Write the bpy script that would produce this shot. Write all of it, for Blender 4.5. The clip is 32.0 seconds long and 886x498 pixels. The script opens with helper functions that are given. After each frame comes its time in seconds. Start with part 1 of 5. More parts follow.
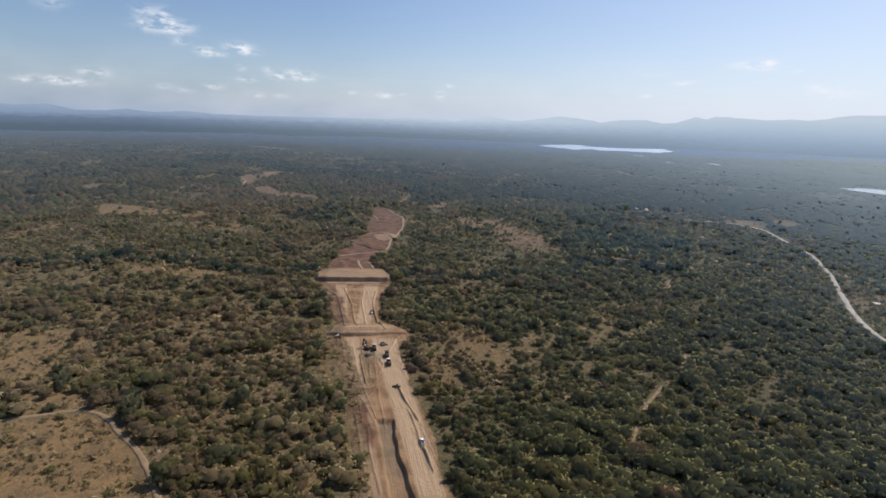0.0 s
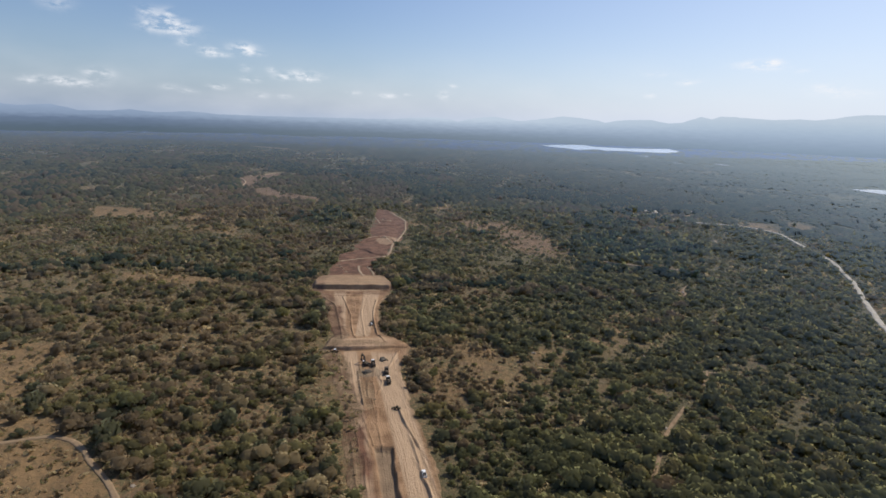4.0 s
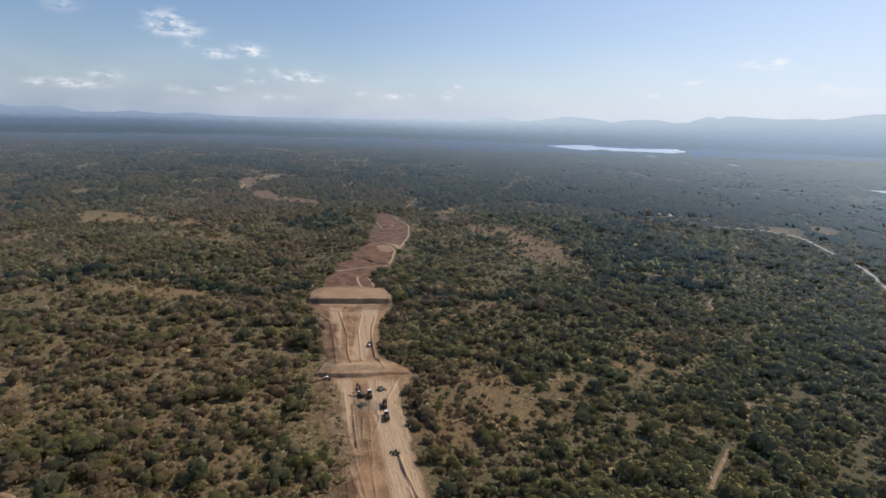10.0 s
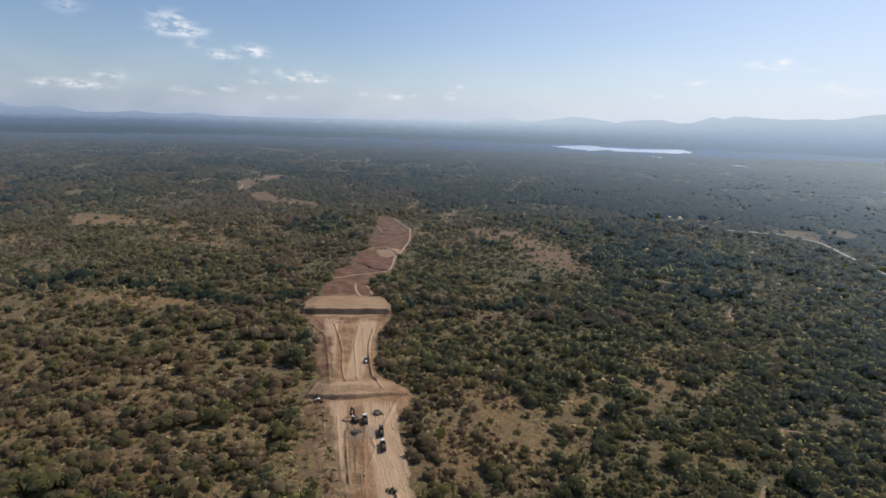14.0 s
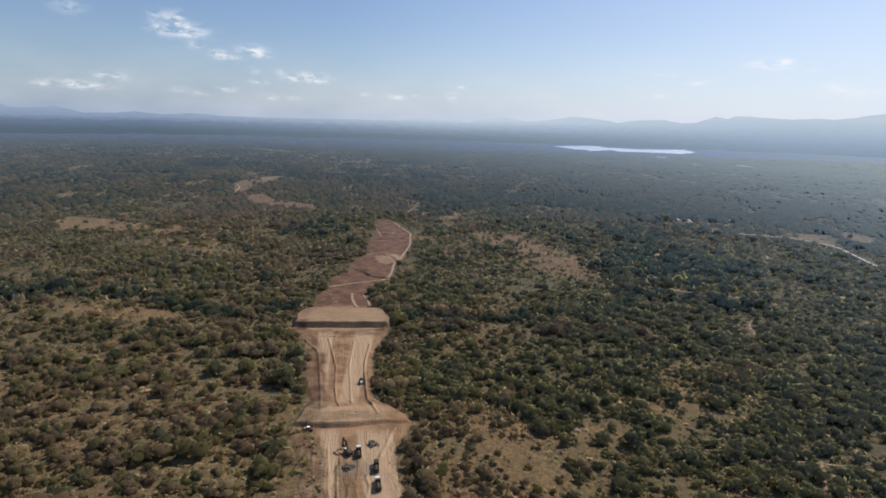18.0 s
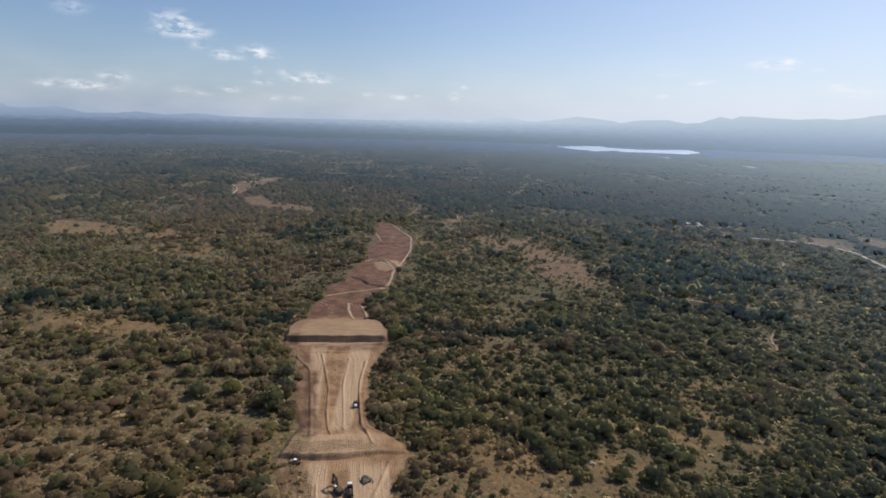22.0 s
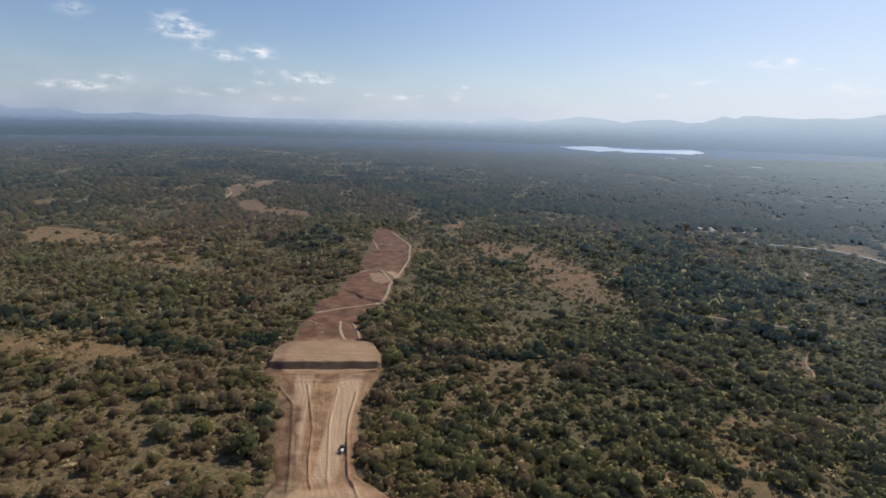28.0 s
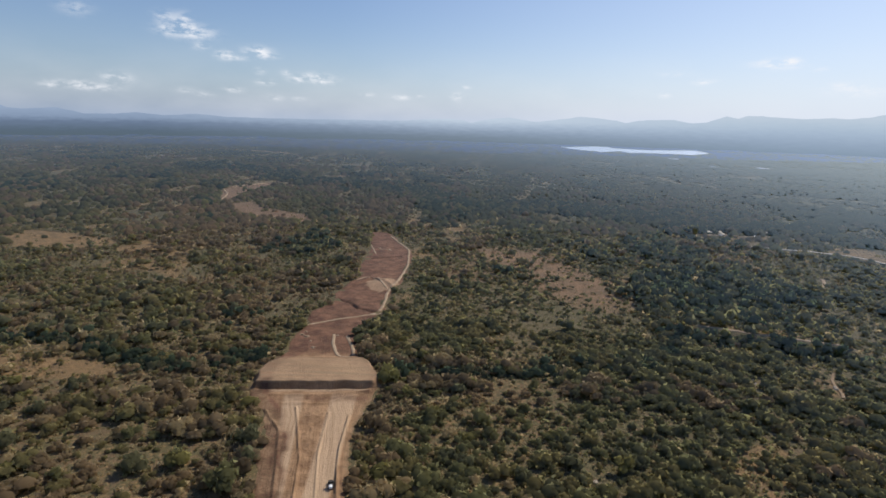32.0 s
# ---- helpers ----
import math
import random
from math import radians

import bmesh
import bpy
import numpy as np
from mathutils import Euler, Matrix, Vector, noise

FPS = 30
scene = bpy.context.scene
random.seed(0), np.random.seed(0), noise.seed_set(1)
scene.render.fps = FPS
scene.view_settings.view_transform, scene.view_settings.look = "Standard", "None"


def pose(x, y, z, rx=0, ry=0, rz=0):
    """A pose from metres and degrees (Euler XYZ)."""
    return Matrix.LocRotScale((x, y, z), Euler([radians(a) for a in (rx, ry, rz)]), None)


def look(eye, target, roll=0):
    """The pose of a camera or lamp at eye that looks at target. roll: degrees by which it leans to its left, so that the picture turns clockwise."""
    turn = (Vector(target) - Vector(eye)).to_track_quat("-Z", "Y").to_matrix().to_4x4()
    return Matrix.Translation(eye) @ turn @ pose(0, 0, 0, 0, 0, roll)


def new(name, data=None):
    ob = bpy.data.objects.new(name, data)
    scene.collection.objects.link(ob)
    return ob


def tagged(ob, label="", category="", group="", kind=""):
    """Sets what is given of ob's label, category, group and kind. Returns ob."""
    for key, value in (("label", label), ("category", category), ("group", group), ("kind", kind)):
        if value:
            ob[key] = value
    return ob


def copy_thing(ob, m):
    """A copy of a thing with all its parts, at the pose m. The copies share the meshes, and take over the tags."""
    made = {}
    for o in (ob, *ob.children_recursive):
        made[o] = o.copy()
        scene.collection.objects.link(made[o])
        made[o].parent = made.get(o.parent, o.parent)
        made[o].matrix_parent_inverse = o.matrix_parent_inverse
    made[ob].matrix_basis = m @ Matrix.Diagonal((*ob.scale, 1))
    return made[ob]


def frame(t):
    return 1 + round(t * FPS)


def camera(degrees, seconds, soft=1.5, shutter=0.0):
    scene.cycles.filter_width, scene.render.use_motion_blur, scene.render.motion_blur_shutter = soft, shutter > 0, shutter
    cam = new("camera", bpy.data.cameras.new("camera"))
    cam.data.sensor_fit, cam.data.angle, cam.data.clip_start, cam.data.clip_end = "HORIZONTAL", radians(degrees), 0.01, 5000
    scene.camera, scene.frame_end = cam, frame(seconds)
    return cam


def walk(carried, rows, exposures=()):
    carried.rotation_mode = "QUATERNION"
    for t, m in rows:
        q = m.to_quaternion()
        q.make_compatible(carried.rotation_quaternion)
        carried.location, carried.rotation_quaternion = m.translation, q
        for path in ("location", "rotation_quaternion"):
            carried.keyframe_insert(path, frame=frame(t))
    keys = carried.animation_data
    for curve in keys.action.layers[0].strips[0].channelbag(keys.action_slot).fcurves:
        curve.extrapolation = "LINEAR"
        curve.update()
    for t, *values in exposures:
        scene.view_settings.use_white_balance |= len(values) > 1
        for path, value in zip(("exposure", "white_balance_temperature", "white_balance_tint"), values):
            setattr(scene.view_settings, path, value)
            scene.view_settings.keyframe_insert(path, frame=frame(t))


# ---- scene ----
cam = camera(76.3, 32.0, 1.6)
PATH = [
    (0, (0.953, -1.309, 120.845), (0.976, 0.64, 120.398), 1.9),
    (6, (0.698, 30.006, 120.447), (0.703, 31.955, 120.0), 1.8),
    (9, (0.235, 47.212, 119.952), (0.233, 49.161, 119.506), 1.7),
    (13, (0.159, 70.114, 118.843), (0.146, 72.064, 118.398), 1.7),
    (19, (-0.553, 104.397, 118.387), (-0.574, 106.347, 117.943), 1.6),
    (23, (-0.451, 125.279, 118.869), (-0.48, 127.229, 118.425), 1.6),
    (28, (-0.32, 151.733, 119.642), (-0.353, 153.683, 119.198), 1.5),
    (32, (-0.277, 172.542, 119.711), (-0.314, 174.492, 119.267), 1.5),
]
walk(cam, [(t, look(eye, target, roll)) for t, eye, target, roll in PATH])

# ---- world, sun ----
SUN_AZ, SUN_EL = radians(52), radians(47)      # clockwise from +y, and height
world = bpy.data.worlds.new("sky")
scene.world = world
world.use_nodes = True


def node(nt, kind, ins=None, **props):
    n = nt.nodes.new(kind)
    for k, v in props.items():
        if k == "operation":
            n.operation = v
        elif k == "blend_type":
            n.blend_type = v
        elif k == "data_type":
            n.data_type = v
        elif k == "attribute_name":
            n.attribute_name = v
        elif k == "noise_dimensions":
            n.noise_dimensions = v
        elif k == "feature":
            n.feature = v
        elif k == "use_clamp":
            n.use_clamp = v
    for k, v in (ins or {}).items():
        if isinstance(v, bpy.types.NodeSocket):
            nt.links.new(v, n.inputs[k])
        else:
            n.inputs[k].default_value = v
    return n


def fmath(nt, op, a, b=0.0, c=0.0, clamp=False):
    n = node(nt, "ShaderNodeMath", {0: a, 1: b, 2: c}, operation=op, use_clamp=clamp)
    return n.outputs[0]


def mixcol(nt, f, a, b, blend="MIX"):
    n = node(nt, "ShaderNodeMix", {0: f, 6: a, 7: b}, data_type="RGBA", blend_type=blend)
    return n.outputs[2]


def ramp(nt, f, lo, hi):
    n = node(nt, "ShaderNodeMapRange", {0: f, 1: lo, 2: hi, 3: 0.0, 4: 1.0})
    n.clamp = True
    return n.outputs[0]


def noise_tex(nt, vec, scale, detail=4.0, rough=0.55):
    return node(nt, "ShaderNodeTexNoise", {"Vector": vec, "Scale": scale, "Detail": detail, "Roughness": rough}).outputs[0]


SKY_GAIN = 0.099
wt = world.node_tree
wt.nodes.clear()
sky = node(wt, "ShaderNodeTexSky")
sky.sky_type, sky.sun_disc = "NISHITA", False
sky.sun_elevation, sky.sun_rotation = SUN_EL, SUN_AZ
sky.altitude, sky.air_density, sky.dust_density, sky.ozone_density = 300, 1.0, 1.2, 1.5
tc = node(wt, "ShaderNodeTexCoord")
way = tc.outputs["Generated"]
sep = node(wt, "ShaderNodeSeparateXYZ", {0: way})
# azimuth and height of the direction, in radians
az = fmath(wt, "ARCTAN2", sep.outputs[0], sep.outputs[1])
el = fmath(wt, "ARCSINE", sep.outputs[2])
flat = node(wt, "ShaderNodeCombineXYZ", {0: az, 1: fmath(wt, "MULTIPLY", el, 2.2), 2: 0.0}).outputs[0]
fluff = noise_tex(wt, flat, 46.0, 7.0, 0.62)
broad = noise_tex(wt, flat, 7.0, 4.0, 0.5)
# fair-weather clouds: azimuth, height, half width, half height (degrees), thickness
CLOUDS = [
    (-26.3, 7.07, .97, .48, .6), (-25.0, 7.86, .73, .61, .75), (-24.3, 7.01, 1.58, .55, 1.0), (-23.7, 5.89, .67, .3, .5), (-21.7, 5.31, .73, .36, .95), (-20.9, 5.07, 1.33, .24, .4), (-18.9, 5.73, 1.09, .42, 1.0),
    (-18.0, 5.4, .85, .24, .7), (-16.5, 4.03, .42, .24, .55), (-18.3, 3.04, .85, .24, .75), (-13.9, 3.64, 1.7, .42, .8), (-15.5, 3.42, .73, .3, .5), (-12.9, 3.32, .97, .24, .55), (-33.2, 2.22, .73, .3, .75),
    (-32.2, 2.0, 1.7, .3, .6), (-30.5, 2.83, 1.09, .42, .7), (-35.4, 2.09, .61, .3, .55), (28.0, 5.36, 1.7, .39, 1.0), (28.9, 5.52, .67, .3, .7), (22.5, 3.91, .91, .24, .7)]
WISPS = [
    (-26.4, 8.09, .85, .48, .5), (-21.1, 2.26, .85, .24, .6), (-33.0, 8.12, 1.09, .55, .35), (-8.9, 2.27, .61, .18, .55), (-5.6, 2.11, .97, .24, .65), (-3.7, 2.27, .42, .15, .45), (-.1, 2.27, .61, .48, .45),
    (.7, 3.19, .48, .18, .45), (19.3, 2.76, .55, .24, .55), (19.8, 4.64, 1.52, .24, .25), (32.9, 3.5, 1.33, .3, .55), (34.1, 3.06, 1.82, .36, .5), (31.2, 4.81, .61, .24, .3), (-25.1, 2.08, .73, .24, .4),
    (-23.7, 1.8, .73, .24, .4), (-17.6, 1.69, .85, .24, .4), (-15.3, 1.67, .73, .18, .35), (-34.5, 2.23, .48, .24, .45), (-18.8, 4.02, .48, .3, .4)]
cover = 0.0
for ca, ce, wa, we, thick in CLOUDS + WISPS:
    dx = fmath(wt, "MULTIPLY", fmath(wt, "SUBTRACT", az, radians(ca)), 1 / radians(wa))
    dy = fmath(wt, "MULTIPLY", fmath(wt, "SUBTRACT", el, radians(ce)), 1 / radians(we))
    r2 = fmath(wt, "MULTIPLY_ADD", dx, dx, fmath(wt, "MULTIPLY", dy, dy))
    body = fmath(wt, "MULTIPLY", fmath(wt, "EXPONENT", fmath(wt, "MULTIPLY", r2, -1.1)), thick)
    cover = fmath(wt, "ADD", body, cover)
cover = fmath(wt, "MULTIPLY", cover, ramp(wt, fluff, 0.40, 0.60))
bank = fmath(wt, "MULTIPLY", ramp(wt, el, 0.12, 0.02), ramp(wt, broad, 0.35, 0.75))
cover = fmath(wt, "MULTIPLY_ADD", bank, 0.22, cover, clamp=True)
haze = ramp(wt, el, 0.17, -0.01)
pale = mixcol(wt, fmath(wt, "MULTIPLY", fmath(wt, "MULTIPLY", haze, haze), fmath(wt, "MULTIPLY_ADD", ramp(wt, az, -0.75, 0.35), 0.05, 0.70)), sky.outputs[0], mixcol(wt, ramp(wt, az, -0.75, 0.35), (3.5, 4.55, 5.95, 1), (7.7, 8.35, 9.2, 1)))
glare = fmath(wt, "MULTIPLY", fmath(wt, "MULTIPLY", ramp(wt, az, -0.2, 0.8), ramp(wt, el, 0.50, 0.0)), 0.62)
pale = mixcol(wt, glare, pale, (8.2, 8.6, 8.9, 1))
tint = mixcol(wt, 1.0, pale, (0.89, 0.955, 1.11, 1), "MULTIPLY")
clouded = mixcol(wt, cover, tint, (9.0, 9.2, 9.7, 1))
bg = node(wt, "ShaderNodeBackground", {0: clouded, 1: SKY_GAIN})
out = node(wt, "ShaderNodeOutputWorld", {0: bg.outputs[0]})

lamp = bpy.data.lights.new("sun", "SUN")
lamp.energy, lamp.angle, lamp.color = 4.1, radians(0.6), (1.0, 0.93, 0.82)
sun = new("sun", lamp)
toward = Vector((math.sin(SUN_AZ) * math.cos(SUN_EL), math.cos(SUN_AZ) * math.cos(SUN_EL), math.sin(SUN_EL)))
sun.matrix_world = look(toward * 400, (0, 0, 0))
scene.view_settings.exposure = 0.0


# ---- materials ----
def material(name):
    m = bpy.data.materials.new(name)
    m.use_nodes = True
    m.node_tree.nodes.clear()
    return m, m.node_tree


def finish(nt, shader, bump=None):
    node(nt, "ShaderNodeOutputMaterial", {0: shader})


def principled(nt, col, rough=0.8, metal=0.0, spec=0.3, normal=None):
    ins = {"Base Color": col, "Roughness": rough, "Metallic": metal, "Specular IOR Level": spec}
    if normal is not None:
        ins["Normal"] = normal
    return node(nt, "ShaderNodeBsdfPrincipled", ins).outputs[0]


def plain(name, col, rough=0.6, metal=0.0, dirt=0.25, scale=1.5):
    """A painted, moulded or woven surface with dust and scuffs."""
    m, nt = material(name)
    p = node(nt, "ShaderNodeTexCoord").outputs["Object"]
    n1, n2 = noise_tex(nt, p, scale, 5), noise_tex(nt, p, scale * 9, 3)
    dust = fmath(nt, "MULTIPLY", ramp(nt, n1, 0.42, 0.75), dirt)
    c = mixcol(nt, dust, (*col, 1), (0.36, 0.27, 0.18, 1))
    c = mixcol(nt, fmath(nt, "MULTIPLY", n2, 0.3), c, (col[0] * .6, col[1] * .6, col[2] * .6, 1))
    finish(nt, principled(nt, c, fmath(nt, "MULTIPLY_ADD", n1, 0.25, rough - 0.1), metal))
    return m


def haze_gloss(nt, diffuse, tint=None):
    """Distance haze put into the gloss: the flatter one looks along the plain, the more sky tint veils the surface."""
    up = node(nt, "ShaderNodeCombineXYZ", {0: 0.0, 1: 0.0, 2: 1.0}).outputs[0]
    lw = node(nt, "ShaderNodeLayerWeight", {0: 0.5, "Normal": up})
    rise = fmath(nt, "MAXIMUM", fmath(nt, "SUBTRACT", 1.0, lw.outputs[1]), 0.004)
    flatness = fmath(nt, "MAXIMUM", fmath(nt, "SUBTRACT", fmath(nt, "DIVIDE", 1.0, rise), HAZE_FROM), 0.0)
    # painted haze grows denser towards the sun's side, in the east
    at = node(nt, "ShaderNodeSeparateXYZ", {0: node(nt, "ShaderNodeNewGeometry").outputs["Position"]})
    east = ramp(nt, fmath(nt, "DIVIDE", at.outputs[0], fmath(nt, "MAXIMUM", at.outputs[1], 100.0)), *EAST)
    dust = fmath(nt, "MULTIPLY_ADD", fmath(nt, "POWER", east, 2.0), HAZE_EAST, HAZE_DENSITY)
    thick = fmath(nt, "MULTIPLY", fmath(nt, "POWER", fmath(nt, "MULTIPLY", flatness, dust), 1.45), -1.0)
    share = fmath(nt, "MULTIPLY", fmath(nt, "SUBTRACT", 1.0, fmath(nt, "EXPONENT", thick)), HAZE_MOST)
    # normals fitted to the view from the flight line, to mirror overhead sky
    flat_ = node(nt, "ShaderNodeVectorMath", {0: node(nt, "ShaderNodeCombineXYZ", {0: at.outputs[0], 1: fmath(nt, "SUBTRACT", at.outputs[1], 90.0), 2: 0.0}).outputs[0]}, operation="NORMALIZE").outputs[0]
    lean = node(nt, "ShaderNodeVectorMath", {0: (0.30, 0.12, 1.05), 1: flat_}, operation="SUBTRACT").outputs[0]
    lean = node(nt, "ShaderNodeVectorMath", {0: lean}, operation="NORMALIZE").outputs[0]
    gl = node(nt, "ShaderNodeBsdfGlossy", {0: tint or mixcol(nt, east, *HAZE_TINT), "Roughness": 0.12, "Normal": lean})
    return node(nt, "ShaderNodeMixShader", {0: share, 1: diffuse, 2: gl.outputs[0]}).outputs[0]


HAZE_DENSITY, HAZE_EAST, HAZE_FROM, HAZE_MOST, HAZE_TINT, EAST = 0.0312, 0.086, 0.7, 0.98, ((0.90, 0.97, 0.81, 1), (0.95, 0.97, 0.72, 1)), (-0.6, 0.75)


def make_ground():
    m, nt = material("dry_savanna_soil")
    p = node(nt, "ShaderNodeNewGeometry").outputs["Position"]
    big, mid = noise_tex(nt, p, 0.015, 5), noise_tex(nt, p, 0.12, 5, 0.7)
    fine, grit = noise_tex(nt, p, 0.55, 4, 0.7), noise_tex(nt, p, 1.9, 3, 0.7)
    bare = node(nt, "ShaderNodeAttribute", attribute_name="bare").outputs["Fac"]
    wood = node(nt, "ShaderNodeAttribute", attribute_name="wood").outputs["Fac"]
    lush = node(nt, "ShaderNodeAttribute", attribute_name="lush").outputs["Fac"]
    rust = node(nt, "ShaderNodeAttribute", attribute_name="rust").outputs["Fac"]
    soil = mixcol(nt, ramp(nt, mid, 0.42, 0.58), (0.125, 0.075, 0.036, 1), (0.375, 0.232, 0.104, 1))
    soil = mixcol(nt, fmath(nt, "MULTIPLY", ramp(nt, fine, 0.5, 0.62), 0.6), soil, (0.12, 0.078, 0.042, 1))
    soil = mixcol(nt, fmath(nt, "MULTIPLY", ramp(nt, big, 0.48, 0.66), 0.55), soil, (0.165, 0.085, 0.045, 1))
    soil = mixcol(nt, fmath(nt, "MULTIPLY", lush, 0.55), soil, mixcol(nt, ramp(nt, fine, 0.42, 0.60), (0.13, 0.102, 0.066, 1), (0.36, 0.295, 0.205, 1)))
    herb = mixcol(nt, ramp(nt, grit, 0.35, 0.65), (0.045, 0.044, 0.020, 1), (0.122, 0.104, 0.052, 1))
    mask = fmath(nt, "MULTIPLY_ADD", fine, 0.6, fmath(nt, "MULTIPLY", mid, 0.5))
    mask = ramp(nt, fmath(nt, "MULTIPLY_ADD", lush, 0.10, mask), 0.545, 0.62)
    c = mixcol(nt, fmath(nt, "MULTIPLY", mask, 0.88), soil, herb)
    sand = mixcol(nt, ramp(nt, mid, 0.35, 0.65), (0.172, 0.106, 0.050, 1), (0.258, 0.162, 0.078, 1))
    spot = fmath(nt, "MULTIPLY", ramp(nt, fine, 0.55, 0.66), 0.7)
    sand = mixcol(nt, spot, sand, (0.085, 0.062, 0.030, 1))
    sand = mixcol(nt, rust, sand, mixcol(nt, ramp(nt, fine, 0.4, 0.6), (0.15, 0.082, 0.05, 1), (0.235, 0.142, 0.09, 1)))
    c = mixcol(nt, fmath(nt, "MULTIPLY", bare, fmath(nt, "MULTIPLY_ADD", ramp(nt, mid, 0.36, 0.56), 0.65, 0.35)), c, sand)
    # closed bush in the distance
    wide = node(nt, "ShaderNodeMapping", {"Vector": p, "Scale": (1.0, 0.14, 1.0)}).outputs[0]
    even = node(nt, "ShaderNodeMapping", {"Vector": p, "Scale": (0.8, 0.6, 1.0)}).outputs[0]
    crown, patch = noise_tex(nt, wide, 0.055, 4, 0.75), noise_tex(nt, even, 0.006, 5, 0.7)
    grove = noise_tex(nt, wide, 0.022, 4, 0.7)
    leaf = mixcol(nt, ramp(nt, crown, 0.40, 0.60), (0.050, 0.048, 0.026, 1), (0.120, 0.102, 0.056, 1))
    leaf = mixcol(nt, fmath(nt, "MULTIPLY", ramp(nt, patch, 0.50, 0.64), 0.5), leaf, (0.150, 0.115, 0.070, 1))
    c = mixcol(nt, wood, c, leaf)
    # ground darkened under the tree belts: their shade put into its colour
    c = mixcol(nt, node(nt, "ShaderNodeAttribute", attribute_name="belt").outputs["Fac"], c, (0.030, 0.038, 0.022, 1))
    h = fmath(nt, "MULTIPLY_ADD", grit, 0.4, fine)
    h = fmath(nt, "MULTIPLY_ADD", fmath(nt, "MULTIPLY_ADD", grove, 9.0, fmath(nt, "MULTIPLY", crown, 6.0)), wood, h)
    bump = node(nt, "ShaderNodeBump", {"Strength": 1.0, "Distance": 0.8, "Height": h}).outputs[0]
    d = principled(nt, c, 0.95, 0, 0.1, bump)
    finish(nt, haze_gloss(nt, d))
    return m


def make_earth():
    m, nt = material("graded_sandy_earth")
    p = node(nt, "ShaderNodeNewGeometry").outputs["Position"]
    across = node(nt, "ShaderNodeAttribute", attribute_name="across").outputs["Fac"]
    along = node(nt, "ShaderNodeAttribute", attribute_name="along").outputs["Fac"]
    q = node(nt, "ShaderNodeCombineXYZ", {0: across, 1: fmath(nt, "MULTIPLY", along, 0.022), 2: 0.0}).outputs[0]
    streak, rut = noise_tex(nt, q, 0.8, 3, 0.6), noise_tex(nt, q, 2.4, 2, 0.5)
    mid, fine = noise_tex(nt, p, 0.11, 5, 0.65), noise_tex(nt, p, 1.1, 4, 0.7)
    lane = node(nt, "ShaderNodeAttribute", attribute_name="lane").outputs["Fac"]
    red = node(nt, "ShaderNodeAttribute", attribute_name="red").outputs["Fac"]
    dark = node(nt, "ShaderNodeAttribute", attribute_name="damp").outputs["Fac"]
    raw = node(nt, "ShaderNodeAttribute", attribute_name="raw").outputs["Fac"]
    c = mixcol(nt, ramp(nt, mid, 0.38, 0.62), (0.200, 0.114, 0.060, 1), (0.345, 0.210, 0.115, 1))
    c = mixcol(nt, fmath(nt, "MULTIPLY", lane, 0.85), c, (0.475, 0.332, 0.210, 1))
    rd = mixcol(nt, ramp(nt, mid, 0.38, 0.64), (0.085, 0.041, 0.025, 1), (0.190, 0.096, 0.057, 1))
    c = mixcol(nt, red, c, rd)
    still = node(nt, "ShaderNodeAttribute", attribute_name="still").outputs["Fac"]
    drawn = fmath(nt, "MULTIPLY", fmath(nt, "MULTIPLY_ADD", lane, 0.26, 0.12), fmath(nt, "SUBTRACT", 1.0, fmath(nt, "MAXIMUM", red, still)))
    q2 = node(nt, "ShaderNodeCombineXYZ", {0: fmath(nt, "MULTIPLY", across, 0.05), 1: along, 2: 0.0}).outputs[0]
    c = mixcol(nt, fmath(nt, "MULTIPLY", ramp(nt, noise_tex(nt, q2, 0.35, 4, 0.6), 0.42, 0.62), fmath(nt, "MULTIPLY", still, 0.55)), c, (0.225, 0.165, 0.100, 1))
    c = mixcol(nt, fmath(nt, "MULTIPLY", ramp(nt, streak, 0.48, 0.64), drawn), c, (0.235, 0.15, 0.088, 1))
    c = mixcol(nt, fmath(nt, "MULTIPLY", ramp(nt, rut, 0.54, 0.66), drawn), c, (0.20, 0.128, 0.075, 1))
    c = mixcol(nt, fmath(nt, "MULTIPLY", ramp(nt, fine, 0.5, 0.7), 0.4), c, (0.205, 0.135, 0.08, 1))
    turf = mixcol(nt, ramp(nt, mid, 0.42, 0.6), (0.125, 0.08, 0.044, 1), (0.25, 0.168, 0.098, 1))
    turf = mixcol(nt, fmath(nt, "MULTIPLY", ramp(nt, fine, 0.5, 0.6), 0.7), turf, (0.075, 0.056, 0.028, 1))
    c = mixcol(nt, fmath(nt, "MULTIPLY", raw, ramp(nt, fmath(nt, "MULTIPLY_ADD", fine, 0.5, fmath(nt, "MULTIPLY", mid, 0.5)), 0.40, 0.50)), c, turf)
    c = mixcol(nt, dark, c, (0.17, 0.14, 0.10, 1))
    h = fmath(nt, "MULTIPLY_ADD", fmath(nt, "SUBTRACT", 1.0, still), fmath(nt, "MULTIPLY_ADD", rut, 0.5, fmath(nt, "MULTIPLY", streak, 0.6)), fine)
    bump = node(nt, "ShaderNodeBump", {"Strength": 1.0, "Distance": 0.45, "Height": h}).outputs[0]
    finish(nt, haze_gloss(nt, principled(nt, c, 0.95, 0, 0.15, bump)))
    return m


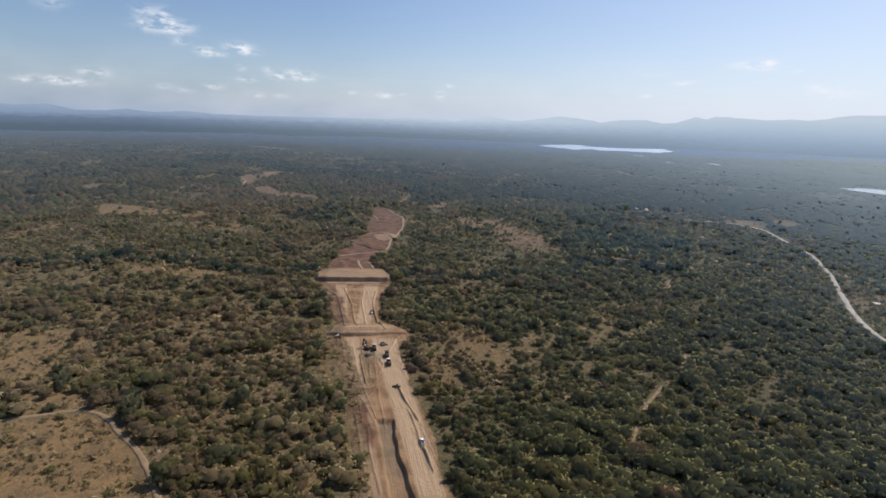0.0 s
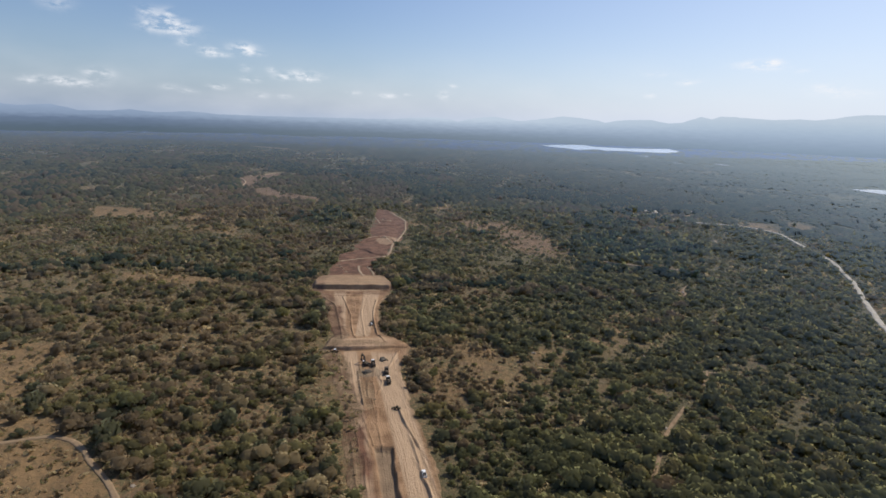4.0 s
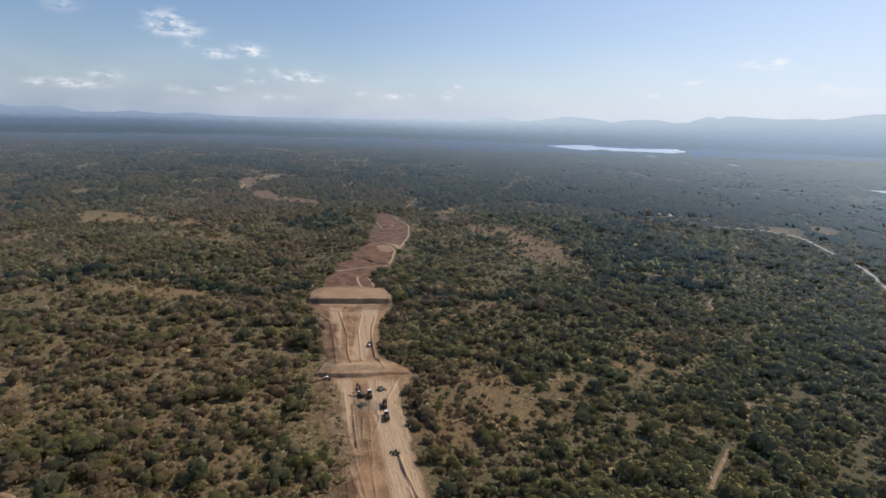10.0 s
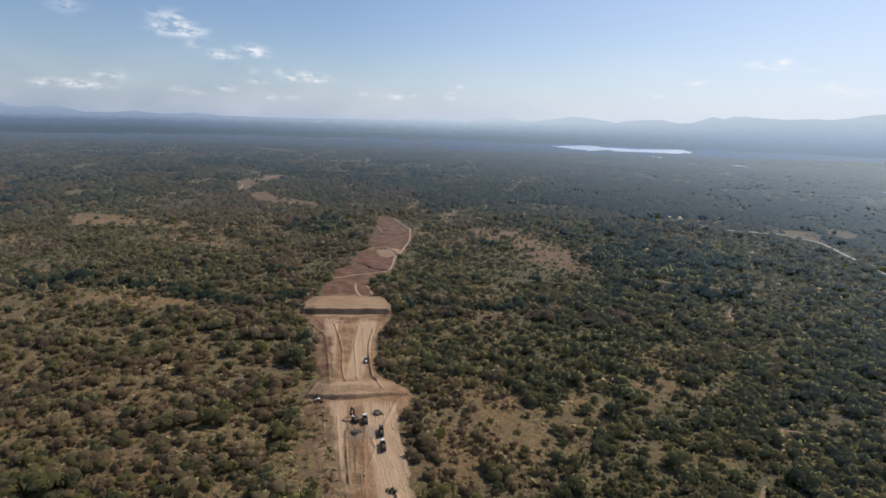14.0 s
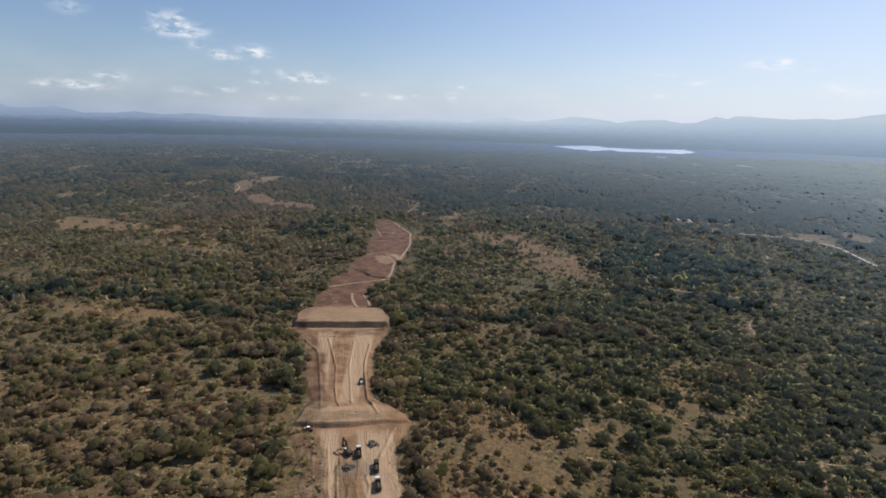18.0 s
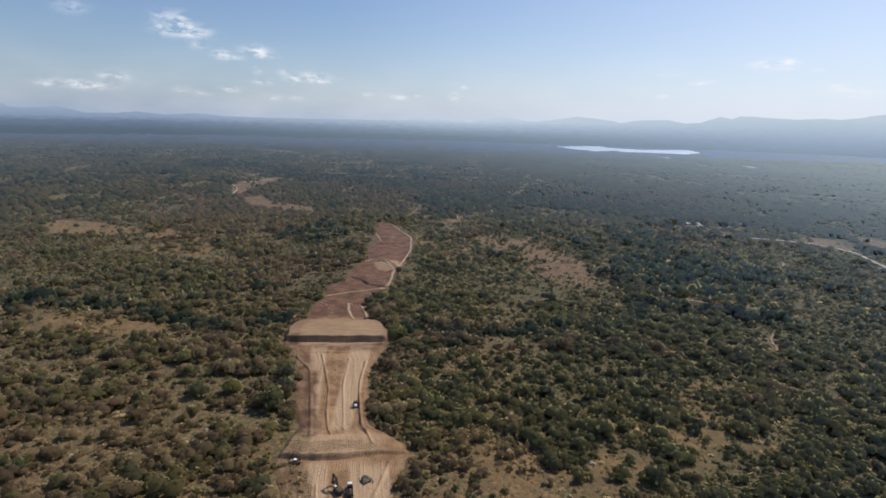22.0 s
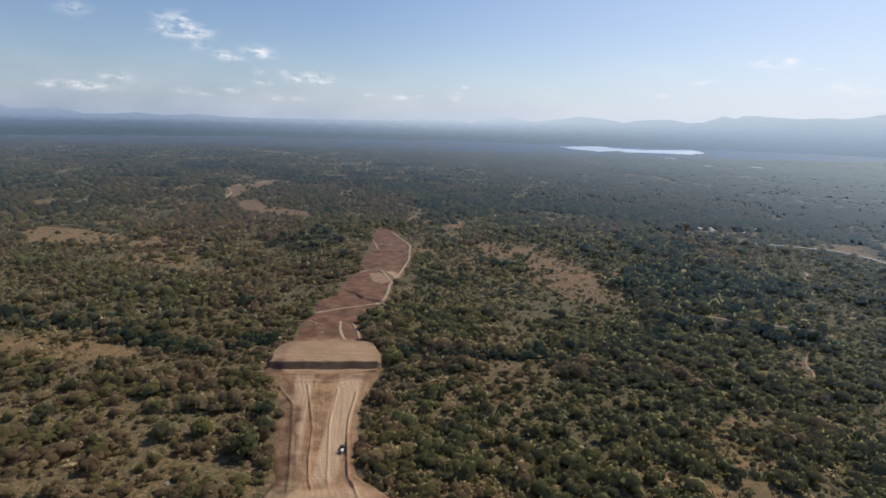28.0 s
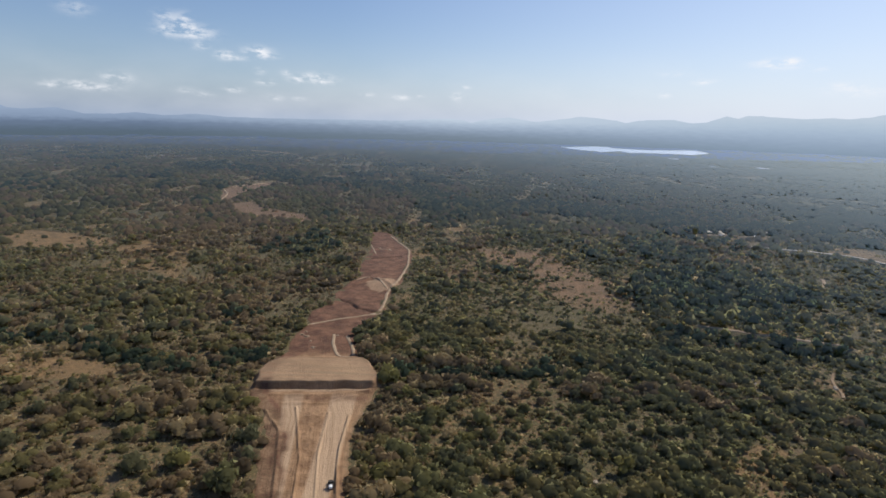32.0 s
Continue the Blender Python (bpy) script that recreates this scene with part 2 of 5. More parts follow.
def make_leaf(name, lo, hi, dry=0.0):
    m, nt = material(name)
    geo = node(nt, "ShaderNodeNewGeometry")
    tone = node(nt, "ShaderNodeAttribute", attribute_name="tone").outputs["Fac"]
    isl = geo.outputs["Random Per Island"]
    f = fmath(nt, "MULTIPLY_ADD", isl, 0.35, fmath(nt, "MULTIPLY", tone, 0.65))
    c = mixcol(nt, f, (*lo, 1), (*hi, 1))
    big = noise_tex(nt, geo.outputs["Position"], 0.02, 3)
    c = mixcol(nt, fmath(nt, "MULTIPLY", ramp(nt, big, 0.42, 0.68), 0.35 + dry), c, (hi[0] * 1.06, hi[1] * .95, hi[2] * .85, 1))
    d = node(nt, "ShaderNodeBsdfDiffuse", {0: c, 1: 0.6})
    t = node(nt, "ShaderNodeBsdfTranslucent", {0: c})
    s = node(nt, "ShaderNodeMixShader", {0: 0.70, 1: d.outputs[0], 2: t.outputs[0]}).outputs[0]
    finish(nt, haze_gloss(nt, s))
    return m


def make_soil(name, lo, hi, scale=0.25):
    m, nt = material(name)
    p = node(nt, "ShaderNodeNewGeometry").outputs["Position"]
    a, b = noise_tex(nt, p, scale, 5, 0.65), noise_tex(nt, p, scale * 8, 4, 0.7)
    c = mixcol(nt, ramp(nt, a, 0.32, 0.7), (*lo, 1), (*hi, 1))
    c = mixcol(nt, fmath(nt, "MULTIPLY", ramp(nt, b, 0.45, 0.8), 0.35), c, (lo[0] * .7, lo[1] * .7, lo[2] * .7, 1))
    bump = node(nt, "ShaderNodeBump", {"Strength": 0.5, "Distance": 0.15, "Height": b}).outputs[0]
    finish(nt, haze_gloss(nt, principled(nt, c, 0.95, 0, 0.15, bump)))
    return m


def make_water():
    m, nt = material("lake_water")
    p = node(nt, "ShaderNodeNewGeometry").outputs["Position"]
    w = noise_tex(nt, p, 0.03, 5, 0.6)
    d = node(nt, "ShaderNodeBsdfDiffuse", {0: (0.05, 0.075, 0.09, 1)})
    g = node(nt, "ShaderNodeBsdfGlossy", {0: (1.0, 1.0, 1.0, 1), "Roughness": fmath(nt, "MULTIPLY_ADD", w, 0.2, 0.12)})
    f = node(nt, "ShaderNodeFresnel", {"IOR": 1.33})
    finish(nt, node(nt, "ShaderNodeMixShader", {0: f.outputs[0], 1: d.outputs[0], 2: g.outputs[0]}).outputs[0])
    return m


def glow(rgb):
    """A haze colour, from its 8-bit value."""
    return (*[(v / 255 / 12.92) if v < 10 else ((v / 255 + .055) / 1.055) ** 2.4 for v in rgb], 1)


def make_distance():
    """The last kilometres, with haze painted as glow: pale blue towards the horizon, paler still beneath the sun."""
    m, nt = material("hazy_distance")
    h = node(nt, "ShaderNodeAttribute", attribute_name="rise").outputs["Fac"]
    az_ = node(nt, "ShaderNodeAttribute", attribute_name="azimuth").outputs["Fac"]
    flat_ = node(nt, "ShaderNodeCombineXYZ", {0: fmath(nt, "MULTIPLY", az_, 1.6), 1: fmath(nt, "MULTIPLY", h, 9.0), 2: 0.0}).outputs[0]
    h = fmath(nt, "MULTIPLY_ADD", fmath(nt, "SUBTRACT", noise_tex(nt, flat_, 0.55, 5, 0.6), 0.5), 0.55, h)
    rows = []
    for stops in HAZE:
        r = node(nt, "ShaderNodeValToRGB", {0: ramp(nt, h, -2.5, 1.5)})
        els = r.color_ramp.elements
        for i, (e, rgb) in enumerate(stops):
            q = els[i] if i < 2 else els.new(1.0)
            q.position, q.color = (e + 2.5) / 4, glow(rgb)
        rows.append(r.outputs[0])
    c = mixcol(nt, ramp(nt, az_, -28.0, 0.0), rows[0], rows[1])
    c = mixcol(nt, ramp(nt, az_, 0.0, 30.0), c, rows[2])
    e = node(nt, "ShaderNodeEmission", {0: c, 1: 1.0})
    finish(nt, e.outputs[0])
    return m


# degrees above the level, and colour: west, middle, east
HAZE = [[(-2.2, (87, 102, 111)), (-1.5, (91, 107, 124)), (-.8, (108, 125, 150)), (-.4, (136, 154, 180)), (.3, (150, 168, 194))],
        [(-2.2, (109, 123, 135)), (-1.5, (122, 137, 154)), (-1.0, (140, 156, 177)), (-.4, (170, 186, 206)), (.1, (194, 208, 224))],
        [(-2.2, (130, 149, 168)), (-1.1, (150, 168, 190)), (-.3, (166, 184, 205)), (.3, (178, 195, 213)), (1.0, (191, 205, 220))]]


def make_canopy():
    m, nt = material("hazy_bush_canopy")
    p = node(nt, "ShaderNodeNewGeometry").outputs["Position"]
    even = node(nt, "ShaderNodeMapping", {"Vector": p, "Scale": (1.0, 0.45, 1.0)}).outputs[0]
    tall = node(nt, "ShaderNodeMapping", {"Vector": p, "Scale": (1.0, 0.22, 1.0)}).outputs[0]
    crown, grove = noise_tex(nt, tall, 0.085, 4, 0.75), noise_tex(nt, tall, 0.02, 5, 0.7)
    patch = noise_tex(nt, even, 0.0075, 5, 0.65)
    c = mixcol(nt, ramp(nt, crown, 0.42, 0.58), (0.022, 0.025, 0.014, 1), (0.062, 0.058, 0.030, 1))
    c = mixcol(nt, fmath(nt, "MULTIPLY", ramp(nt, grove, 0.50, 0.60), 0.75), c, (0.015, 0.021, 0.011, 1))
    c = mixcol(nt, fmath(nt, "MULTIPLY", ramp(nt, patch, 0.54, 0.64), 0.6), c, (0.145, 0.104, 0.060, 1))
    dark = node(nt, "ShaderNodeAttribute", attribute_name="belt").outputs["Fac"]
    c = mixcol(nt, dark, c, (0.020, 0.028, 0.017, 1))
    bump = node(nt, "ShaderNodeBump", {"Strength": 1.0, "Distance": 2.0, "Height": fmath(nt, "MULTIPLY_ADD", grove, 2.0, crown)}).outputs[0]
    d = principled(nt, c, 0.95, 0, 0.05, bump)
    # bluer haze tint painted over the far sheet
    finish(nt, haze_gloss(nt, d, (0.85, 0.95, 0.94, 1)))
    return m


M_CANOPY = make_canopy()
M_GROUND, M_EARTH, M_WATER, M_HAZE = make_ground(), make_earth(), make_water(), make_distance()
LEAVES = [
    make_leaf("olive_leaf", (0.157, 0.136, 0.061), (0.293, 0.255, 0.114)),
    make_leaf("green_leaf", (0.139, 0.134, 0.061), (0.254, 0.246, 0.114)),
    make_leaf("dark_leaf", (0.104, 0.104, 0.055), (0.197, 0.192, 0.103)),
    make_leaf("dry_twig", (0.182, 0.137, 0.079), (0.326, 0.248, 0.147), 0.2),
    make_leaf("yellow_leaf", (0.175, 0.162, 0.061), (0.278, 0.254, 0.094)),
    make_leaf("grass_tuft", (0.281, 0.219, 0.119), (0.456, 0.367, 0.209), 0.1),
    make_leaf("deep_leaf", (0.043, 0.060, 0.037), (0.108, 0.138, 0.079))]
M_TRACK = make_soil("pale_track_sand", (0.25, 0.175, 0.11), (0.40, 0.30, 0.20))
M_FARM = make_soil("brown_track_soil", (0.19, 0.128, 0.074), (0.32, 0.225, 0.138))
M_GRAVEL = make_soil("white_gravel_road", (0.40, 0.35, 0.28), (0.56, 0.50, 0.42))
M_BARK = make_soil("grey_brown_bark", (0.09, 0.07, 0.05), (0.19, 0.15, 0.11), 2.0)
M_ROCK = make_soil("pale_rock", (0.24, 0.19, 0.14), (0.40, 0.34, 0.27), 0.8)
M_RUBBLE = make_soil("grey_rubble", (0.085, 0.072, 0.055), (0.18, 0.15, 0.115), 0.9)
# yellow machine paint darkened to carry the backlit shade of the bodies
M_DULL = plain("dark_machine_paint", (0.085, 0.062, 0.032), 0.55, 0, 0.3)
M_TAN = plain("faded_tan_paint", (0.34, 0.20, 0.10), 0.5, 0, 0.35)
M_WHITE = plain("white_paint", (0.80, 0.80, 0.78), 0.35, 0, 0.15)
M_BLACK = plain("black_rubber", (0.025, 0.025, 0.025), 0.8, 0, 0.35)
M_STEEL = plain("worn_dark_steel", (0.045, 0.042, 0.038), 0.5, 0.25, 0.22)
M_GLASS = plain("dark_cab_glass", (0.02, 0.025, 0.03), 0.12, 0, 0.05)
M_ROOF = plain("sheet_metal_roof", (0.34, 0.33, 0.31), 0.5, 0.3, 0.3)
M_THATCH = plain("grey_thatch", (0.20, 0.16, 0.11), 0.9, 0, 0.3)
M_WALL = plain("limewashed_wall", (0.62, 0.55, 0.45), 0.85, 0, 0.35)
M_WOOD = plain("weathered_wood", (0.18, 0.12, 0.08), 0.8, 0, 0.3)
M_LOAD = make_soil("heaped_earth_load", (0.06, 0.045, 0.033), (0.13, 0.095, 0.065), 1.2)
M_LAMPGLASS = plain("lamp_glass", (0.7, 0.68, 0.6), 0.15, 0, 0.1)


# ---- plan ----
def lattice(ix, iy, seed):
    h = (ix.astype(np.int64) * 374761393 + iy.astype(np.int64) * 668265263 + seed * 1442695041) & 0xFFFFFFFF
    h = ((h ^ (h >> 13)) * 1274126177) & 0xFFFFFFFF
    return ((h ^ (h >> 16)) & 0xFFFF) / 65535.0


def vnoise(x, y, size, seed=0):
    """Smooth noise from 0 to 1, with features of that size in metres."""
    u, v = np.asarray(x, float) / size, np.asarray(y, float) / size
    i, j = np.floor(u), np.floor(v)
    a, b = u - i, v - j
    a, b = a * a * (3 - 2 * a), b * b * (3 - 2 * b)
    n00, n10 = lattice(i, j, seed), lattice(i + 1, j, seed)
    n01, n11 = lattice(i, j + 1, seed), lattice(i + 1, j + 1, seed)
    return (n00 * (1 - a) + n10 * a) * (1 - b) + (n01 * (1 - a) + n11 * a) * b


def fbm(x, y, size, seed=0):
    return (vnoise(x, y, size, seed) * .55 + vnoise(x, y, size * .45, seed + 7) * .3 + vnoise(x, y, size * .19, seed + 13) * .15)


def step(x, lo, hi):
    t = np.clip((np.asarray(x, float) - lo) / (hi - lo), 0, 1)
    return t * t * (3 - 2 * t)


EDGE_L = [(-60, 30), (100, -5), (160, -22), (206, -32), (239, -38), (261, -48), (279, -53), (297, -60), (306, -60), (318, -57), (334, -64), (344, -66),
          (360, -69), (382, -77), (400, -90), (418, -93), (430, -89), (445, -85), (469, -88), (494, -86), (519, -84), (544, -79), (598, -73), (644, -74), (692, -79), (740, -86), (790, -85)]
EDGE_R = [(-60, 62), (100, 27), (160, 9), (179, 5), (208, 0), (230, -8), (253, -11), (266, -16), (285, -16), (303, -14), (310, -17), (322, -30), (340, -34),
          (353, -36), (370, -36), (390, -36), (405, -33), (416, -32), (428, -37), (445, -49), (475, -55), (501, -49), (516, -43), (552, -44), (586, -39), (633, -36), (690, -40), (747, -62), (790, -83)]


def edges(y):
    l = np.interp(y, *zip(*EDGE_L)) + (vnoise(y, y * 0 + 3, 22, 4) - .5) * 9 * step(y, 455, 480) + (vnoise(y, y * 0 + 3, 9, 5) - .5) * 3.0 + (vnoise(y, y * 0 + 3, 2.5, 6) - .5) * 1.2
    r = np.interp(y, *zip(*EDGE_R)) + (vnoise(y, y * 0 + 9, 9, 8) - .5) * 3.0 + (vnoise(y, y * 0 + 9, 2.5, 9) - .5) * 1.2
    return l, r


def inside(x, y):
    """Metres inside the earthworks (negative: outside)."""
    l, r = edges(y)
    return np.minimum(np.minimum(x - l, r - x), 770 - y)


def away(x, y, pts):
    """Distance to a line of points."""
    best = np.full(np.shape(x), 1e9)
    for (ax, ay), (bx, by) in zip(pts, pts[1:]):
        dx, dy = bx - ax, by - ay
        t = np.clip(((x - ax) * dx + (y - ay) * dy) / (dx * dx + dy * dy), 0, 1)
        best = np.minimum(best, np.hypot(x - ax - t * dx, y - ay - t * dy))
    return best


def blob(x, y, cx, cy, rx, ry, turn=0.0):
    """1 inside an uneven oval, 0 outside."""
    c, s = math.cos(radians(turn)), math.sin(radians(turn))
    u, v = ((x - cx) * c + (y - cy) * s) / rx, (-(x - cx) * s + (y - cy) * c) / ry
    d = np.hypot(u, v) + (fbm(x, y, (rx + ry) * .35, 31) - .5) * .9
    return 1 - step(d, .82, 1.02)


FARM_TRACK = [(-300, 185), (-210, 192), (-168, 200), (-145, 209), (-137, 209), (-128, 204), (-119, 194), (-105, 182), (-95, 170), (-86, 158), (-70, 130), (-62, 100)]
FOOTPATH = [(113, 250), (108, 243), (95, 226), (85, 207), (76, 190), (72, 176), (70, 150)]
GRAVEL_ROAD = [(295, 759), (316, 743), (349, 734), (383, 716), (394, 700), (402, 673), (384, 592), (374, 539), (340, 463), (312, 412), (291, 371), (277, 339), (272, 315), (276, 280), (300, 220)]
BEND_TRACK = [(246, 566), (268, 578), (286, 599), (296, 611), (303, 628)]
RED_PATH = [(-52, 505), (-46, 512), (-45, 530), (-46, 552), (-41, 586), (-38, 633), (-42, 690), (-58, 730), (-67, 752)]
LOOP_A, LOOP_B = [(-66.5, 472), (-64, 458), (-60, 446), (-56.6, 440), (-53, 437), (-50.5, 440)], [(-59, 470), (-55.5, 461), (-52, 452), (-50, 441)]
MOUND_PATH = [(-74, 582), (-66, 592), (-55, 579), (-46, 558)]
LINE_A, LINE_B = [(-82, 712), (-70, 668)], [(-70, 688), (-56, 685)]
LOW_PATH = [(-42, 510), (-56, 504), (-72, 495), (-87, 484)]
SAND_WASH = [(196, 444), (190, 437), (185, 428), (184, 420), (180, 413)]
GULLY = [(-420, 405), (-291, 432), (-265, 455), (-215, 455), (-187, 446), (-153, 428), (-130, 428), (-100, 440)]
BANK = [(132, 497), (141, 492), (166, 479), (195, 467), (218, 456)]
BANK_SAND = [(142, 499), (166, 486), (196, 474), (222, 462)]
RIVER = [(-620, 1520), (-470, 1440), (-390, 1375), (-320, 1270), (-228, 1245), (-124, 1205), (-42, 1090), (-3, 985), (38, 975), (124, 985), (200, 955), (260, 895), (303, 867), (340, 835), (420, 860), (560, 940)]
CLEARING_EDGE, CLEARING_TOP = [(-336, 968), (-350, 1030), (-384, 1092)], [(-384, 1118), (-363, 1146), (-340, 1192)]
RIDGE_PATH, WEST_PATH = [(-298, 1290), (-287, 1345), (-247, 1358), (-193, 1400)], [(-760, 2215), (-640, 2118), (-531, 2024)]
HOUSE_TRACK, HOUSE_LANE = [(318, 858), (313, 838), (306, 806)], [(272, 812), (300, 806), (320, 800), (342, 806), (366, 835)]
THICKET_PATH, SIDE_PATH = [(140, 288), (134, 277), (129, 268)], [(106, 284), (118, 287), (142, 285), (160, 281)]
FAR_CLEARING = [(-380, 1085), (-384, 1125), (-363, 1150), (-340, 1195), (-322, 1170), (-327, 1059), (-316, 993), (-319, 955), (-338, 955)]
RED_TONGUE = [(-318, 932), (-290, 968), (-249, 912), (-225, 895), (-184, 866), (-168, 836), (-172, 815), (-195, 822), (-224, 846), (-240, 842), (-280, 885)]
WEST_FIELD = [(-434, 690), (-434, 728), (-383, 716), (-337, 705), (-318, 680), (-341, 655), (-387, 652)]
WEST_STRIP = [(-310, 670), (-303, 704), (-266, 678), (-262, 652), (-290, 648)]
BROWN_SLOPE = [(24, 712), (53, 696), (86, 708), (104, 655), (122, 612), (142, 592), (134, 556), (101, 546), (72, 562), (64, 590), (48, 633), (30, 670)]
SLOPE_SKIRT = [(-2, 692), (44, 718), (111, 714), (113, 629), (144, 617), (130, 541), (108, 530), (74, 542), (63, 577), (37, 605), (8, 547), (-4, 594)]
POOLS = [(832, 2403, 26, 60), (806, 1998, 16, 36), (964, 1984, 14, 44)]
STREAM = [(-30, 425), (20, 430), (70, 437), (110, 450), (140, 488)]


def ground_z(x, y):
    x, y = np.asarray(x, float), np.asarray(y, float)
    d = np.hypot(x, y)
    z = (fbm(x, y, 130, 1) - .5) * 3.0 + (fbm(x, y, 600, 2) - .5) * 10 * step(d, 500, 1200)
    near = np.clip(inside(x, y), -60, 0)
    z = (z + (fbm(x, y, 9, 3) - .5) * .5) * (1 - np.exp(-np.abs(near) / 25.0))
    # dry beds and the scarp behind the stream
    g = away(x, y, GULLY)
    z = z - 2.5 * np.exp(-(g / 9) ** 2) * step(-inside(x, y), 4, 14)
    b = away(x, y, BANK)
    side = (y - np.interp(x, [p[0] for p in BANK], [p[1] for p in BANK]))
    z = z + 5.0 * step(side, -1.5, 1.5) * (1 - step(np.maximum(b, side * 0), 14, 45)) * step(x, 118, 142) * (1 - step(x, 214, 228))
    z = z - 2.0 * np.exp(-(away(x, y, STREAM) / 7) ** 2) * step(-inside(x, y), 4, 14)
    basin = np.maximum(blob(x, y, 920, 3120, 620, 620), blob(x, y, 965, 1205, 110, 100))
    for px, py, rx, ry in POOLS:
        basin = np.maximum(basin, np.exp(-(np.hypot((x - px) / rx, (y - py) / ry) / 2.2) ** 4))
    z = z * (1 - basin) - 1.5 * basin
    return z


def patch(x, y, pts, ragged=8.0):
    """1 inside an outline with a ragged rim, 0 outside."""
    x, y = np.asarray(x, float), np.asarray(y, float)
    u = x + (fbm(x, y, 38, 35) - .5) * ragged * 2
    v = y + (fbm(x, y, 38, 36) - .5) * ragged * 2
    odd = np.zeros(np.shape(u), bool)
    for (ax, ay), (bx, by) in zip(pts, pts[1:] + pts[:1]):
        if ay != by:
            odd ^= ((ay > v) != (by > v)) & (u < (bx - ax) * (v - ay) / (by - ay) + ax)
    return odd * 1.0


def clearing(x, y):
    """How bare the ground is, 0 to 1."""
    c = patch(x, y, WEST_FIELD) * .95 + patch(x, y, WEST_STRIP) * .9 + blob(x, y, -373, 762, 26, 16, 40) * .7 + blob(x, y, -333, 782, 26, 14, 20) * .7
    c += blob(x, y, -190, 419, 52, 13, -6) * .85
    c += np.maximum(patch(x, y, BROWN_SLOPE) * .93, patch(x, y, SLOPE_SKIRT, 14) * .62)
    c += blob(x, y, 430, 722, 62, 42, 15) + blob(x, y, 335, 712, 44, 12, 6) * .6
    c += blob(x, y, 330, 388, 30, 24, 20)
    c += field(x, y) * .96 + patch(x, y, [(-300, 210), (-196, 208), (-182, 212), (-176, 252), (-190, 292), (-300, 300)], 5) * .85 + blob(x, y, -160, 216, 17, 9, 10) * .8 + blob(x, y, -300, 250, 60, 30, 0) * .35
    c += patch(x, y, FAR_CLEARING, 5) * .97 + patch(x, y, RED_TONGUE, 6) * .95 + blob(x, y, -560, 2050, 120, 30, -35) * .6
    c += blob(x, y, 72, 315, 46, 20, 10) * .38 + blob(x, y, 32, 268, 24, 15) * .32 + blob(x, y, -235, 330, 55, 20, 5) * .25
    c += blob(x, y, 182, 424, 9, 13) * .9 + blob(x, y, 153, 429, 7, 4) * .8 + blob(x, y, 108, 352, 17, 13, 20) * .75 + blob(x, y, 122, 369, 9, 4) * .9 + blob(x, y, 113, 340, 14, 5) * .7
    c += blob(x, y, 190, 484, 45, 5, -20) * .8 + blob(x, y, 92, 265, 22, 12) * .5 + blob(x, y, 62, 290, 14, 18) * .45 + blob(x, y, 128, 272, 6, 9) * .8
    c += blob(x, y, 290, 798, 26, 18, 5) * .95 + blob(x, y, 232, 797, 52, 9, 2) * .8 + blob(x, y, 352, 800, 26, 16, 25) * .8 + blob(x, y, 305, 765, 30, 12) * .7
    c += blob(x, y, 440, 858, 42, 30, 10) * .5 + blob(x, y, -560, 800, 90, 22, 5) * .4 + blob(x, y, -700, 1000, 120, 24, 0) * .4 + blob(x, y, 700, 1580, 60, 40, 0) * .6
    c += blob(x, y, 70, 330, 16, 8, 10) * .7 + blob(x, y, 103, 322, 20, 9, -10) * .7 + blob(x, y, 22, 300, 12, 22) * .6 + blob(x, y, 6, 262, 9, 22, 10) * .6
    c += .75 * step(fbm(x, y * .45, 34, 85), .66, .72) * step(y, 420, 560) * (1 - .6 * step(x, -20, 60)) + .6 * step(fbm(x, y * .4, 60, 86), .66, .72) * step(y, 700, 900)
    for px, py, rx, ry in POOLS:
        c += np.exp(-(np.hypot((x - px) / rx, (y + 20 - py) / ry) / 1.6) ** 4)
    for line, w in ((RIDGE_PATH, 15), (WEST_PATH, 18), (HOUSE_TRACK, 9), (HOUSE_LANE, 9), (CLEARING_EDGE, 8), (CLEARING_TOP, 8)):
        c += .9 * (1 - step(away(x, y + w * .6, line), w * .7, w))
    return np.clip(c, 0, 1)


def field(x, y):
    """The ploughed field south-west of the farm track."""
    edge = np.interp(x, [p[0] for p in FARM_TRACK], [p[1] for p in FARM_TRACK])
    return step(edge - y, 1.0, 4.0) * (1 - step(x, -66, -60)) * step(x, -330, -300)


def rusty(x, y):
    """Red earth: the far clearing and the burnt brown slope."""
    return np.clip(patch(x, y, FAR_CLEARING, 5) + patch(x, y, RED_TONGUE, 6) + .6 * np.maximum(patch(x, y, BROWN_SLOPE), .9 * patch(x, y, SLOPE_SKIRT, 14)) + .5 * blob(x, y, 440, 858, 48, 34, 10), 0, 1)


def greenness(x, y):
    """Closed green bush (1) or open brown scrub (0)."""
    g = step(x + (fbm(x, y, 90, 11) - .5) * 150 - (y - 300) * .05, -40, 90)
    g = g * (.74 + .26 * step(fbm(x, y, 60, 12), .36, .52))
    left = .36 + .16 * step(y, 290, 340) + .40 * step(y, 425, 520)
    return np.clip(np.maximum(g, left), 0, 1)


